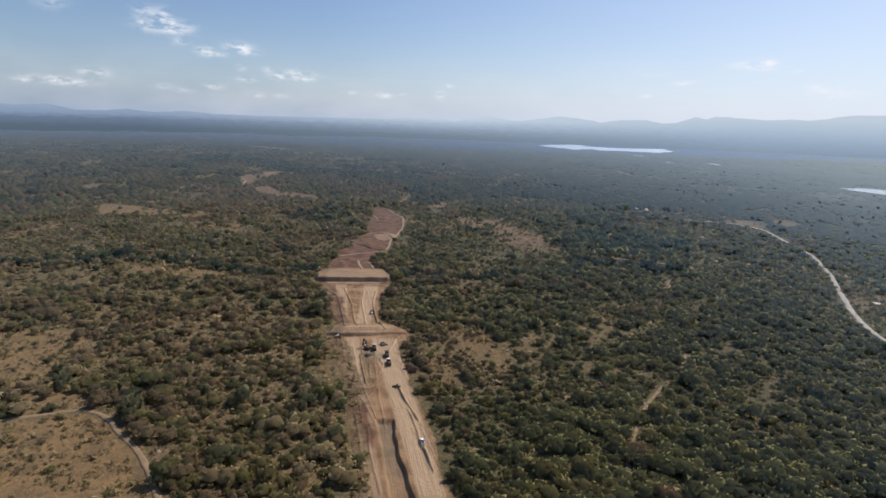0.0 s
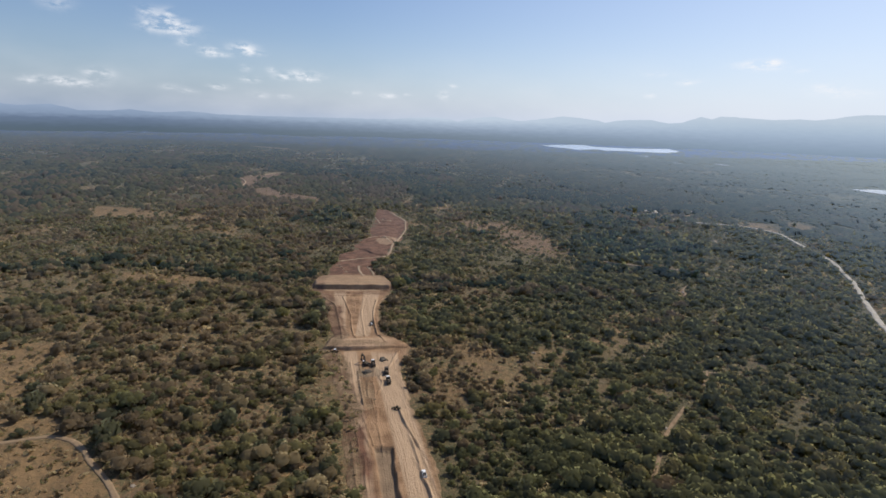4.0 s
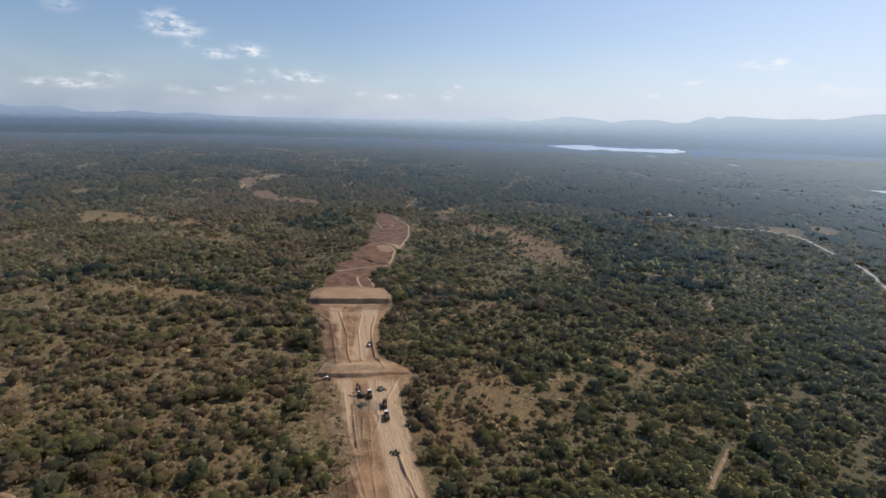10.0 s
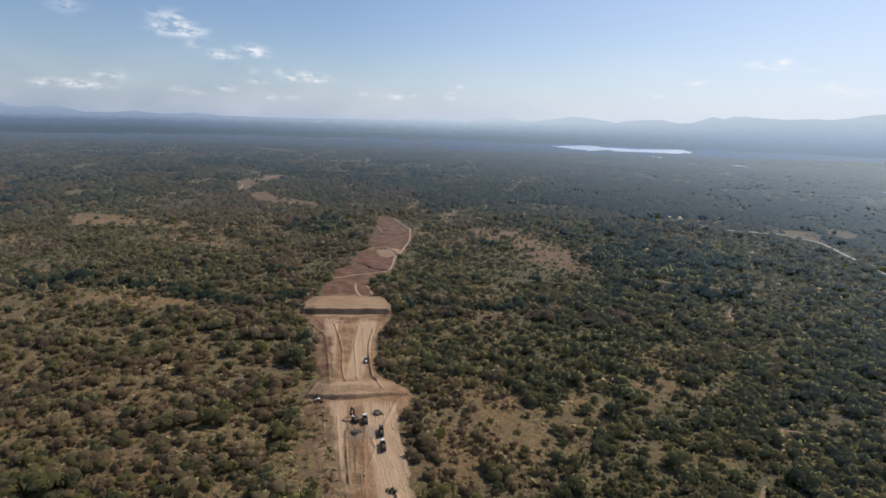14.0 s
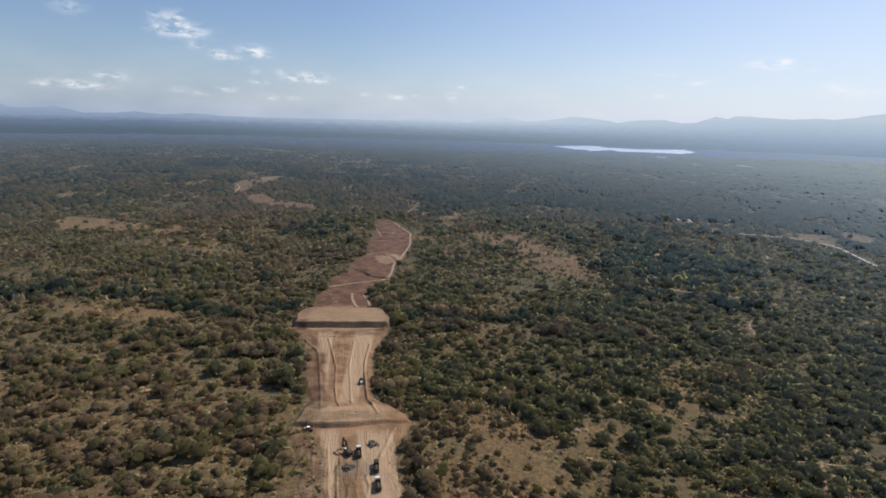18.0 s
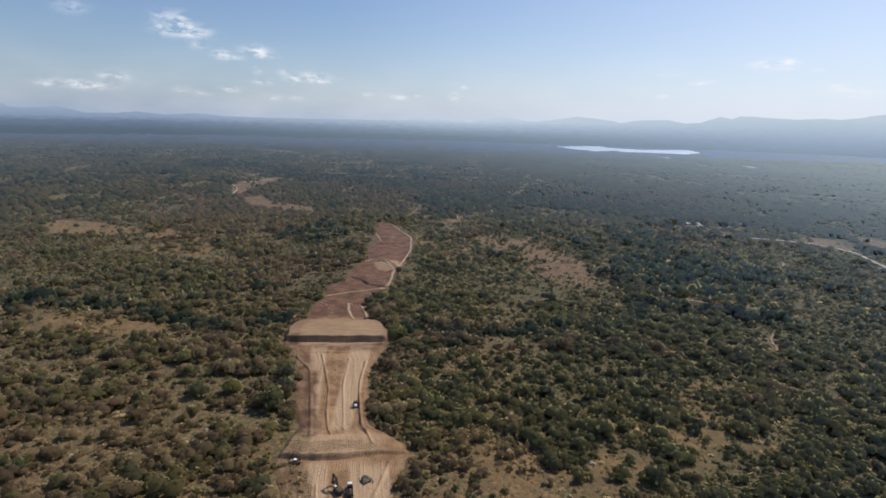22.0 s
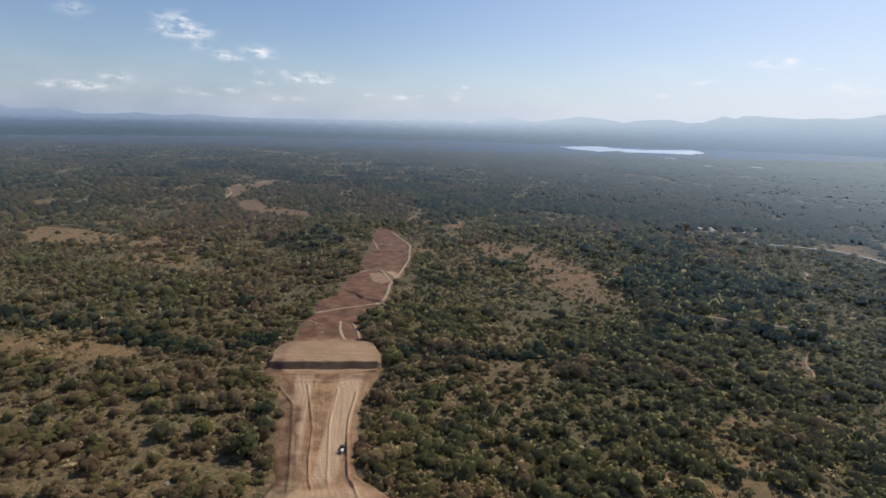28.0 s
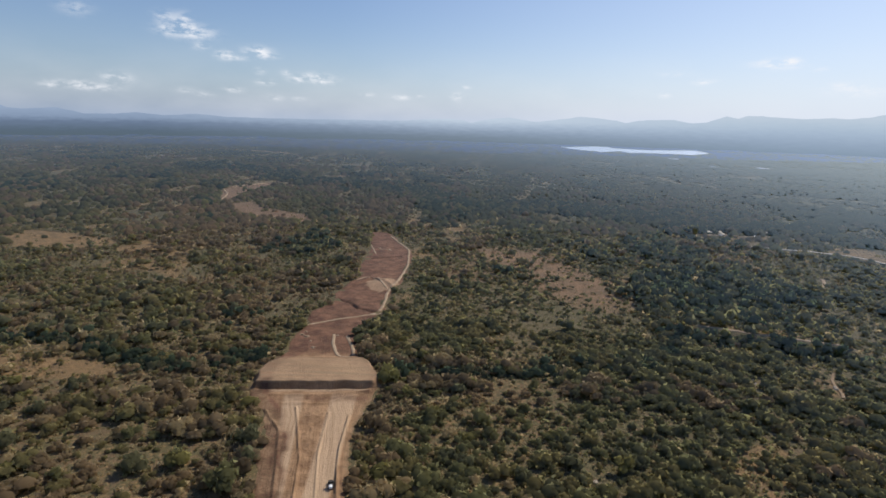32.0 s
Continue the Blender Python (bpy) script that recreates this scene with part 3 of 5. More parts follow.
def wood_belt(x, y):
    """Tall dark trees along the beds, and the thicket that deepens the scarp's shade."""
    b = np.exp(-(away(x, y, GULLY) / 9) ** 2) + np.exp(-((away(x, y, BANK) + 0) / 9) ** 2) * (y < np.interp(x, [p[0] for p in BANK], [p[1] for p in BANK]) + 1)
    wide = np.interp(x, [-400, -200, 0, 150, 260, 340], [45, 40, 50, 62, 42, 30])
    b = b + np.exp(-(away(x, y, RIVER) / wide) ** 4) + .6 * np.exp(-(away(x, y, STREAM) / 7) ** 2)
    b = b + blob(x, y, 172, 575, 45, 62, -10) * .8 + blob(x, y, 150, 530, 34, 30) * .6
    b = b + .8 * blob(x, y, -980, 1690, 100, 60, -10) + .8 * blob(x, y, -570, 1450, 60, 40, -20) + .6 * blob(x, y, 300, 1090, 30, 26) + .7 * blob(x, y, 345, 950, 70, 40, 12)
    b = b + .75 * step(fbm(x, y * .5, 70, 87), .63, .69) * step(y, 430, 560)
    return np.clip(b, 0, 1)


def from_arrays(name, verts, faces, mats, mat_index=None, attrs=None, smooth=False):
    me = bpy.data.meshes.new(name)
    k = faces.shape[1]
    me.vertices.add(len(verts))
    me.vertices.foreach_set("co", np.ascontiguousarray(verts, dtype=np.float32).ravel())
    me.loops.add(faces.size)
    me.loops.foreach_set("vertex_index", np.ascontiguousarray(faces, dtype=np.int32).ravel())
    me.polygons.add(len(faces))
    me.polygons.foreach_set("loop_start", np.arange(0, faces.size, k, dtype=np.int32))
    if mat_index is not None:
        me.polygons.foreach_set("material_index", np.ascontiguousarray(mat_index, dtype=np.int32))
    me.polygons.foreach_set("use_smooth", np.full(len(faces), smooth))
    for key, values in (attrs or {}).items():
        me.attributes.new(key, "FLOAT", "POINT").data.foreach_set("value", np.ascontiguousarray(values, dtype=np.float32))
    for m in mats:
        me.materials.append(m)
    me.update(calc_edges=True)
    return me


def grid_faces(nx, ny):
    i = np.arange(nx * ny).reshape(ny, nx)
    return np.stack([i[:-1, :-1], i[:-1, 1:], i[1:, 1:], i[1:, :-1]], -1).reshape(-1, 4)


def spread(lo, fine_lo, fine_hi, hi, gap, grow=1.07):
    mid = list(np.arange(fine_lo, fine_hi + gap, gap))
    up, s = [mid[-1]], gap
    while up[-1] < hi:
        s = min(s * grow, 70)
        up.append(up[-1] + s)
    up[-1] = hi
    down, s = [mid[0]], gap
    while down[-1] > lo:
        s = min(s * grow, 120)
        down.append(down[-1] - s)
    down[-1] = lo
    return np.array(down[:0:-1] + mid + up[1:])


# ---- ground ----
gx, gy = spread(-4600, -300, 300, 4600, 3.6, 1.03), spread(-900, 120, 720, 4880, 3.6, 1.03)
X, Y = np.meshgrid(gx, gy)
X, Y = X.ravel(), Y.ravel()
Z = ground_z(X, Y) - 3.2 * step(inside(X, Y), 4.0, 8.0)
D = np.hypot(X, Y - 100)
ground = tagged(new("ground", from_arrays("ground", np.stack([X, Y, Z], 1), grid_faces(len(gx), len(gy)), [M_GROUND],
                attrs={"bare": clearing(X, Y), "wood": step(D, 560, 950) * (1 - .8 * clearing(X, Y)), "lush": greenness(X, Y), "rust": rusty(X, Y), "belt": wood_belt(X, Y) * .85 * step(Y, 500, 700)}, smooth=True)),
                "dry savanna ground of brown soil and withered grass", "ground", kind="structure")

# ---- earthworks ----
ROADY = np.concatenate([np.arange(-60, 100, 3), np.arange(100, 294, .75), np.arange(294, 312, .25), np.arange(312, 402, .75), np.arange(402, 415, .25), np.arange(415, 770.5, .9)])
S = np.concatenate([[-.012], np.linspace(0, 1, 96), [1.012]])
el_, er_ = edges(ROADY)
SS, YY = np.meshgrid(S, ROADY)
W = (er_ - el_)[:, None]
XX = el_[:, None] + SS * W


def bermline(x):
    return np.interp(x, [-60, -53, -41, -30, -21], [297.2, 296.5, 297.2, 300.4, 302.4]) + (vnoise(x, x * 0, 4, 50) - .5) * .7


def faceline(x):
    return 405.9 + (x + 60) * .08 + (vnoise(x, x * 0, 3.5, 48) - .5) * .8


def earth_z(x, y):
    """Height of the graded strip over the natural ground."""
    ins = inside(x, y)
    z = .05 + (.12 + (fbm(x, y, 6, 41) - .5) * .30 + (fbm(x, y, 25, 42) - .5) * .5) * step(ins, 0, 4)
    # spoil heaped along both rims
    z = z + .35 * np.exp(-((ins - 1.8) / 1.3) ** 2) * step(fbm(x, y, 14, 43), .35, .6) * (1 - step(y, 470, 520))
    # first layer's end: a low bench with a dark front
    f = y - bermline(x)
    groove = (vnoise(x, y * .3, 1.7, 53) - .5) * .5 + (vnoise(x, y * .3, 5.3, 54) - .5) * .6
    bench = np.interp(x, [-62, -50, -41, -30, -19], [1.5, 2.1, 2.3, 1.6, .8]) * step(f + groove * .6, -.2, 1.5) * (1 - step(f, 9, 22)) * step(ins, .2, 2.5)
    # second: a high fill with a flat top
    g = y - faceline(x)
    fill = (1.2 * step(g + groove * .3, 0, .6) + 2.0 * step(g + groove * .4, .6, 1.5)) * (1 - step(g, 24, 38)) * step(ins, .3, 3)
    ditch = -.5 * np.exp(-((g + .5) / .7) ** 2) * step(ins, 2, 6)
    ridge = .35 * np.exp(-((g + 1.9) / .8) ** 2) * step(ins, 1, 4)
    z = z + bench + fill + ditch + ridge
    # windrows that the grader left between the lanes
    for a, b, y0, y1, h in WINDROWS:
        lx = a + (b - a) * (y - y0) / (y1 - y0) + (vnoise(y, y * 0, 11, int(a + 99)) - .5) * 1.3
        z = z + h * np.exp(-((x - lx) / .45) ** 2) * step(y, y0, y0 + 3) * (1 - step(y, y1 - 3, y1)) * (.5 + vnoise(y, y * 0, 5, 44))
    for pts, h, w in BERMS:
        z = z + h * np.exp(-(away(x, y, pts) / w) ** 2) * (.55 + .9 * vnoise(x, y, 4, 57))
    # open box cut in the near part
    lo = np.interp(y, [100, 160, 209], [4, -11.5, -21.5]) + (vnoise(y, y * 0, 6, 45) - .5) * .8
    hi = np.interp(y, [100, 160, 181, 192, 209], [13, -3.5, -9.5, -12, -14.5]) + (vnoise(y, y * 0, 4, 46) - .5) * 1.2
    cut = step(x, lo - .4, lo + .6) * (1 - step(x, hi - .5, hi + .2)) * (1 - step(y, 208, 209.5))
    z = z - 1.7 * cut
    # loose soil left between the two lanes
    f = np.clip((y - 318) / 80, 0, 1)
    mid = step(x, -51 - 13 * f, -49.5 - 13 * f) * (1 - step(x, -46.5 - 6.5 * f, -45 - 6.5 * f)) * step(y, 318, 324) * (1 - step(y, 394, 402))
    z = z + mid * (fbm(x, y, 3.5, 49) - .45) * 1.1
    # rough ground beyond the fill
    z = z + (fbm(x, y, 14, 47) - .5) * 1.3 * step(y, 455, 480)
    z = z + 2.0 * np.exp(-((x + 52) / 13) ** 2 - ((y - 575) / 16) ** 2)
    return z, cut, bench, fill


# x at the near end, x at the far end, y from, y to, height
WINDROWS = [(-28.5, -39.0, 236, 285, .3), (-22.5, -32, 228, 285, .3), (-15.0, -25.5, 160, 206, .4), (-19, -31, 160, 214, .4), (-42.5, -49.5, 262, 292, .35)]
# banks of loose earth and shallow drains: line, height, half width
BERMS = [([(-64.5, 388), (-61.3, 378), (-53.3, 352), (-49.3, 330), (-46.5, 319), (-44.0, 313)], .75, .38), ([(-50, 385), (-47.5, 356), (-42.5, 331), (-40, 318)], .55, .38),
         ([(-41.0, 382), (-40.3, 360), (-38.7, 347), (-36.4, 335), (-33.7, 322), (-30.1, 314), (-27.3, 307)], .9, .42), ([(-76.7, 385), (-70.5, 376), (-65.9, 369), (-59.8, 346), (-54.4, 324), (-51.3, 311)], .7, .6),
         ([(-78.7, 398.5), (-61, 398.7), (-36, 404)], .8, .9), ([(-72, 391), (-53.3, 391.8), (-42, 400)], .7, .8), ([(-19.8, 298), (-20.6, 292), (-21.8, 284), (-22.9, 279)], .7, .6),
         ([(-37.1, 273), (-33.7, 256.5), (-30.1, 240.8)], .8, .36), ([(-37.3, 239.6), (-33, 236), (-28, 235.2), (-23.2, 238.5)], .5, .7), ([(-14, 236), (-11.7, 228), (-9.9, 223), (-7.8, 218), (-4.6, 209)], .85, .42),
         ([(-9.2, 218), (-7, 211), (-4.2, 199), (-2.4, 190), (-.6, 186), (2.4, 174)], .75, .38), ([(-25, 250), (-24, 262), (-27, 270), (-31, 262), (-29, 248)], .4, .42), ([(-77, 535), (-69, 530), (-61, 519.5), (-56, 516), (-47, 512)], -1.9, 1.3),
         ([(-80, 650), (-66, 655), (-48, 662)], -1.2, 1.6), ([(-78, 560), (-62, 585), (-50, 577), (-42, 562)], 1.3, 1.8),
         ([(-17.5, 205), (-27, 246)], .3, .3), ([(-20.5, 206), (-30.5, 236)], .3, .3), ([(-24, 212), (-33.5, 234)], .3, .3), ([(-30, 246), (-37.5, 281)], .3, .3), ([(-34.5, 248), (-42.5, 284)], .35, .3),
         ([(-27, 207), (-33, 232)], .3, .3), ([(-22, 207), (-29, 222), (-25, 236)], .3, .35), ([(-33, 268), (-28, 279), (-24, 276), (-26, 266)], .35, .4), ([(3, 176), (-7, 204)], .3, .3), ([(6, 172), (-3, 203)], .3, .3)]
EZ, CUT, BENCH, FILL = earth_z(XX, YY)
lane = np.zeros_like(XX)
for a, b, c, d, y0, y1 in [(-56, -51, -72.5, -64, 318, 398), (-45.5, -37.5, -52, -41, 318, 400), (-19, -14, -48, -41, 160, 296), (-2, 7, -34, -20, 160, 296)]:
    f = (YY - y0) / (y1 - y0)
    lo, hi = a + (c - a) * f, b + (d - b) * f
    lane = np.maximum(lane, step(XX, lo - .8, lo + .8) * (1 - step(XX, hi - .8, hi + .8)) * step(YY, y0 - 3, y0 + 3) * (1 - step(YY, y1 - 3, y1 + 3)))
lane = np.maximum(lane, .6 * step(BENCH, .8, 1.6))
lane = np.maximum(lane, .35 * step(FILL, 2.8, 3.1))
lane = np.maximum(lane, .8 * blob(XX, YY, -50, 572, 12, 18))
INS = np.minimum(SS, 1 - SS) * W
LEFT = SS * W
verge_w = np.interp(YY, [100, 160, 206, 262, 290, 300, 320, 344, 385, 400, 410], [5, 5, 5.5, 9, 11, 9, 10, 9, 6, 7, 3]) + (fbm(XX, YY, 9, 55) - .5) * 3
raw = (1 - step(LEFT, verge_w - 1.5, verge_w + 1.0)) * (1 - .45 * step(YY, 312, 325)) * (1 - step(YY, 404, 412)) + .8 * (1 - step((1 - SS) * W, 0, 2.5)) * (1 - step(YY, 430, 440))
raw = np.clip(raw + .75 * blob(XX, YY, -31.5, 258, 3.6, 26, 14) + .6 * blob(XX, YY, -40, 304, 16, 4, 10), 0, 1)
red = np.clip(step(YY, 436, 452) * .95 + (1 - step(INS, 7, 11)) * .75 * (.5 + step(fbm(XX, YY, 20, 51), .4, .6)) * (XX < np.mean(XX, 1, keepdims=True)), 0, 1)
GG = YY - faceline(XX)
lane = np.maximum(lane, np.exp(-((GG + 2.0) / 1.0) ** 2) * step(INS, 1, 4))
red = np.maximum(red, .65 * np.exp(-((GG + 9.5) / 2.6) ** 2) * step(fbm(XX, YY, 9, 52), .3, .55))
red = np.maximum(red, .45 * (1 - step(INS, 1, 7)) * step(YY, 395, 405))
red = red * (1 - .55 * blob(XX, YY, -50, 572, 12, 18))
red = red * (1 - .3 * np.exp(-((XX + 52) / 13) ** 2 - ((YY - 577) / 12) ** 2))
# greyer soil over the box cut and on one patch of the lane
damp = np.clip(CUT * .55 * step(YY, 150, 190) + .5 * blob(XX, YY, -30, 272, 7, 5), 0, 1)
ZZ = ground_z(XX, YY) + EZ
ZZ[:, 0] -= .5
ZZ[:, -1] -= .5
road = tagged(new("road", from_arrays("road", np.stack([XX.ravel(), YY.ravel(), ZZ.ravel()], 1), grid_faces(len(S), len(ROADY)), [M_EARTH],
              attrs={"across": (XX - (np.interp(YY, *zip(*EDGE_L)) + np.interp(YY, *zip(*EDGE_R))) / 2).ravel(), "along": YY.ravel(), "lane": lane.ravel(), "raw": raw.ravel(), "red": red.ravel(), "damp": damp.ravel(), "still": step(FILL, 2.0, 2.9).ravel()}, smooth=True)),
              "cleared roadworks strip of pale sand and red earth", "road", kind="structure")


def surface(x, y):
    """Height of whatever one stands on."""
    x, y = np.asarray(x, float), np.asarray(y, float)
    return ground_z(x, y) + np.where(inside(x, y) > 0, earth_z(x, y)[0], 0)


def strip(name, pts, width, mat, label, lift=.1, gap=1.2):
    pts = np.array(pts, float)
    seg = np.concatenate([[0], np.cumsum(np.hypot(*np.diff(pts, axis=0).T))])
    s = np.arange(0, seg[-1], gap)
    soft = lambda v: np.convolve(np.pad(v, 6, mode="edge"), np.ones(13) / 13, "valid")
    px, py = soft(np.interp(s, seg, pts[:, 0])), soft(np.interp(s, seg, pts[:, 1]))
    tx, ty = np.gradient(px), np.gradient(py)
    n = np.hypot(tx, ty)
    nx_, ny_ = -ty / n, tx / n
    wl = width * (.4 + .25 * vnoise(s, s * 0, 7, 61) + .1 * vnoise(s, s * 0, 2, 62))
    wr = width * (.4 + .25 * vnoise(s, s * 0, 7, 63) + .1 * vnoise(s, s * 0, 2, 64))
    rows = []
    for o, dz in ((-1.12, -.6), (-1, lift), (-.35, lift + .05), (.35, lift + .05), (1, lift), (1.12, -.6)):
        w = np.where(o < 0, wl, wr) * o
        ax, ay = px + nx_ * w, py + ny_ * w
        rows.append(np.stack([ax, ay, surface(ax, ay) + dz], 1))
    v = np.stack(rows, 1).reshape(-1, 3)
    return tagged(new(name, from_arrays(name, v, grid_faces(6, len(s)), [mat], smooth=True)), label, "track", kind="structure")


strip("farm_track", FARM_TRACK, 1.9, M_FARM, "winding sandy farm track beside a bare field", .18)
strip("footpath", FOOTPATH, 1.25, M_FARM, "narrow sandy footpath through the bush", .15)
strip("gravel_road", GRAVEL_ROAD, 3.0, M_GRAVEL, "pale gravel road through green bush", .5)
strip("bend_track", BEND_TRACK, 2.0, M_TRACK, "curved pale track in dense bush", .4)
strip("red_earth_path", RED_PATH, 1.6, M_TRACK, "pale trodden path along the red clearing", .3)
for pts in (MOUND_PATH, LINE_A, LINE_B, LOW_PATH):
    strip("trodden_path", pts, 1.1, M_TRACK, "pale trodden line across red earth", .22, .8)
strip("clearing_path", CLEARING_EDGE, 1.8, M_TRACK, "pale path beside a far red clearing", .8, 3.0)
strip("clearing_path", CLEARING_TOP, 2.2, M_TRACK, "pale path at the top of a far red clearing", .8, 3.0)
strip("ridge_path", RIDGE_PATH, 7.0, M_TRACK, "pale sandy path on a far bush ridge", .8, 5.0)
strip("west_path", WEST_PATH, 9.0, M_TRACK, "thin pale path across the far plain", .8, 8.0)
strip("house_track", HOUSE_TRACK, 3.0, M_GRAVEL, "pale track between village houses", .4, 2.0)
strip("house_track", HOUSE_LANE, 2.4, M_TRACK, "pale track past village houses", .4, 2.0)
strip("thicket_path", THICKET_PATH, 1.2, M_FARM, "short sandy path among green bushes", .2, .8)
strip("thicket_path", SIDE_PATH, .9, M_FARM, "narrow sandy path among green bushes", .2, .8)
strip("sand_wash", SAND_WASH, 1.2, M_FARM, "pale sandy wash among green bushes", .35, .8)
strip("bank_sand", BANK_SAND, 1.7, M_TRACK, "pale sand on the crest of a scarp", .35, .8)
strip("loop_path", LOOP_A, 1.5, M_TRACK, "pale wheel track behind the fill", .2, .6)
strip("loop_path", LOOP_B, 1.4, M_TRACK, "pale wheel track behind the fill", .2, .6)


def water(name, pts, z, label):
    bm = bmesh.new()
    bm.faces.new([bm.verts.new((x, y, z)) for x, y in pts])
    me = bpy.data.meshes.new(name)
    bm.to_mesh(me)
    me.materials.append(M_WATER)
    return tagged(new(name, me), label, "lake", kind="structure")


def shore(pts, n=8, rough=.06, seed=3):
    """The pond outline with an uneven shoreline."""
    rnd, outl = random.Random(seed), []
    for (ax, ay), (bx, by) in zip(pts, pts[1:] + pts[:1]):
        for i in range(n):
            f = i / n
            r = rough * math.hypot(bx - ax, by - ay) * (0 if i == 0 else 1)
            outl.append((ax + (bx - ax) * f + rnd.uniform(-r, r), ay + (by - ay) * f + rnd.uniform(-r, r)))
    return outl


LAKE = [(542, 3354), (569, 3200), (640, 3300), (779, 3440), (853, 3420), (826, 3250), (891, 3180), (986, 3110), (1271, 3240), (1237, 3116), (1206, 2944), (1180, 2883), (1053, 2732), (997, 2750), (883, 2785), (779, 2781), (783, 2903), (720, 2848),
        (646, 2762), (644, 2860), (597, 2907), (556, 3113)]
POND = [(892, 1262), (904, 1203), (930, 1140), (1030, 1170), (1040, 1235), (966, 1272)]
water("lake", shore(LAKE), -.9, "bright reservoir lake among distant hazy bush")
water("pond", shore(POND, 6, .05, 5), -.9, "pale river pool seen between trees")
for px, py, rx, ry in POOLS:
    water("pool", shore([(px + rx * math.cos(a), py + ry * math.sin(a)) for a in np.arange(0, 6.28, .63)], 3, .1, int(px)), -.9, "small bright pool on the hazy plain")


# ---- hazy distance ----
SKYLINE = [(-50, .2), (-38.2, .39), (-37.7, .15), (-36.8, .1), (-34.5, .27), (-33.4, .04), (-32.6, -.17), (-30.5, -.15), (-28.8, .05), (-26.6, -.18), (-24.1, .05), (-21.4, -.18), (-16.4, -.19), (-5.6, -.1), (-3.1, .08), (-.6, .2), (.6, .07),
           (1.4, -.13), (2.2, .11), (3.9, .38), (5.0, .46), (5.8, .32), (7.5, .1), (9.1, .3), (10.7, .51), (11.8, .7), (12.6, .61), (15.0, .41), (15.8, .22), (17.0, .46), (20.0, .59), (21.0, .42), (21.5, .33), (22.7, .46), (23.8, .84),
           (24.2, 1.0), (25.2, .82), (25.8, 1.08), (27.1, 1.06), (28.4, .95), (30.1, .84), (32.1, .98), (33.1, .91), (34.4, 1.08), (35.1, 1.27), (35.7, 1.36), (36.5, 1.42), (50, 1.5)]
PLAIN_TOP = [(-50, -.4), (-37, -.45), (-25, -.45), (-11, -.4), (0, -.25), (10, -.1), (20, .05), (30, .3), (50, .5)]


def distance(name, r0, r1, low, top, n, label):
    """A backdrop sheet fitted to the view from the flight line: it climbs from one height over the level to another, in
    degrees, between two distances.
    """
    a = np.arange(-50, 50.01, .12)
    lo = np.interp(a, *zip(*low)) if isinstance(low, list) else np.full_like(a, low)
    hi = np.interp(a, *zip(*top)) + (fbm(a * 50, a * 0, 60, 71) - .5) * .10
    f = np.linspace(0, 1, n)[:, None]
    e = lo + (hi - lo) * f
    r = r0 + (r1 - r0) * f + a * 0
    x, y, z = r * np.sin(np.radians(a)), 86 + r * np.cos(np.radians(a)), 119.5 + r * np.tan(np.radians(e))
    me = from_arrays(name, np.stack([x, y, z], -1).reshape(-1, 3), grid_faces(len(a), n), [M_HAZE], attrs={"rise": e.ravel(), "azimuth": (a + e * 0).ravel()}, smooth=True)
    return tagged(new(name, me), label, "backdrop", kind="structure")


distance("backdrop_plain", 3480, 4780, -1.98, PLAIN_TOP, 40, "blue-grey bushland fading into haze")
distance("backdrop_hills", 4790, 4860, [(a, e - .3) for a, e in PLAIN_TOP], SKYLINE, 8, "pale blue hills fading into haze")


# ---- vegetation ----
def ico():
    p = (1 + 5 ** .5) / 2
    v = np.array([(-1, p, 0), (1, p, 0), (-1, -p, 0), (1, -p, 0), (0, -1, p), (0, 1, p), (0, -1, -p), (0, 1, -p), (p, 0, -1), (p, 0, 1), (-p, 0, -1), (-p, 0, 1)], float)
    f = np.array([int(c, 16) for c in "0b5" "051" "017" "07a" "0ab" "159" "5b4" "ba2" "a76" "718" "394" "342" "326" "368" "389" "495" "24b" "62a" "867" "981"]).reshape(-1, 3)
    return v / np.linalg.norm(v[0]), f


ICO_V, ICO_F = ico()


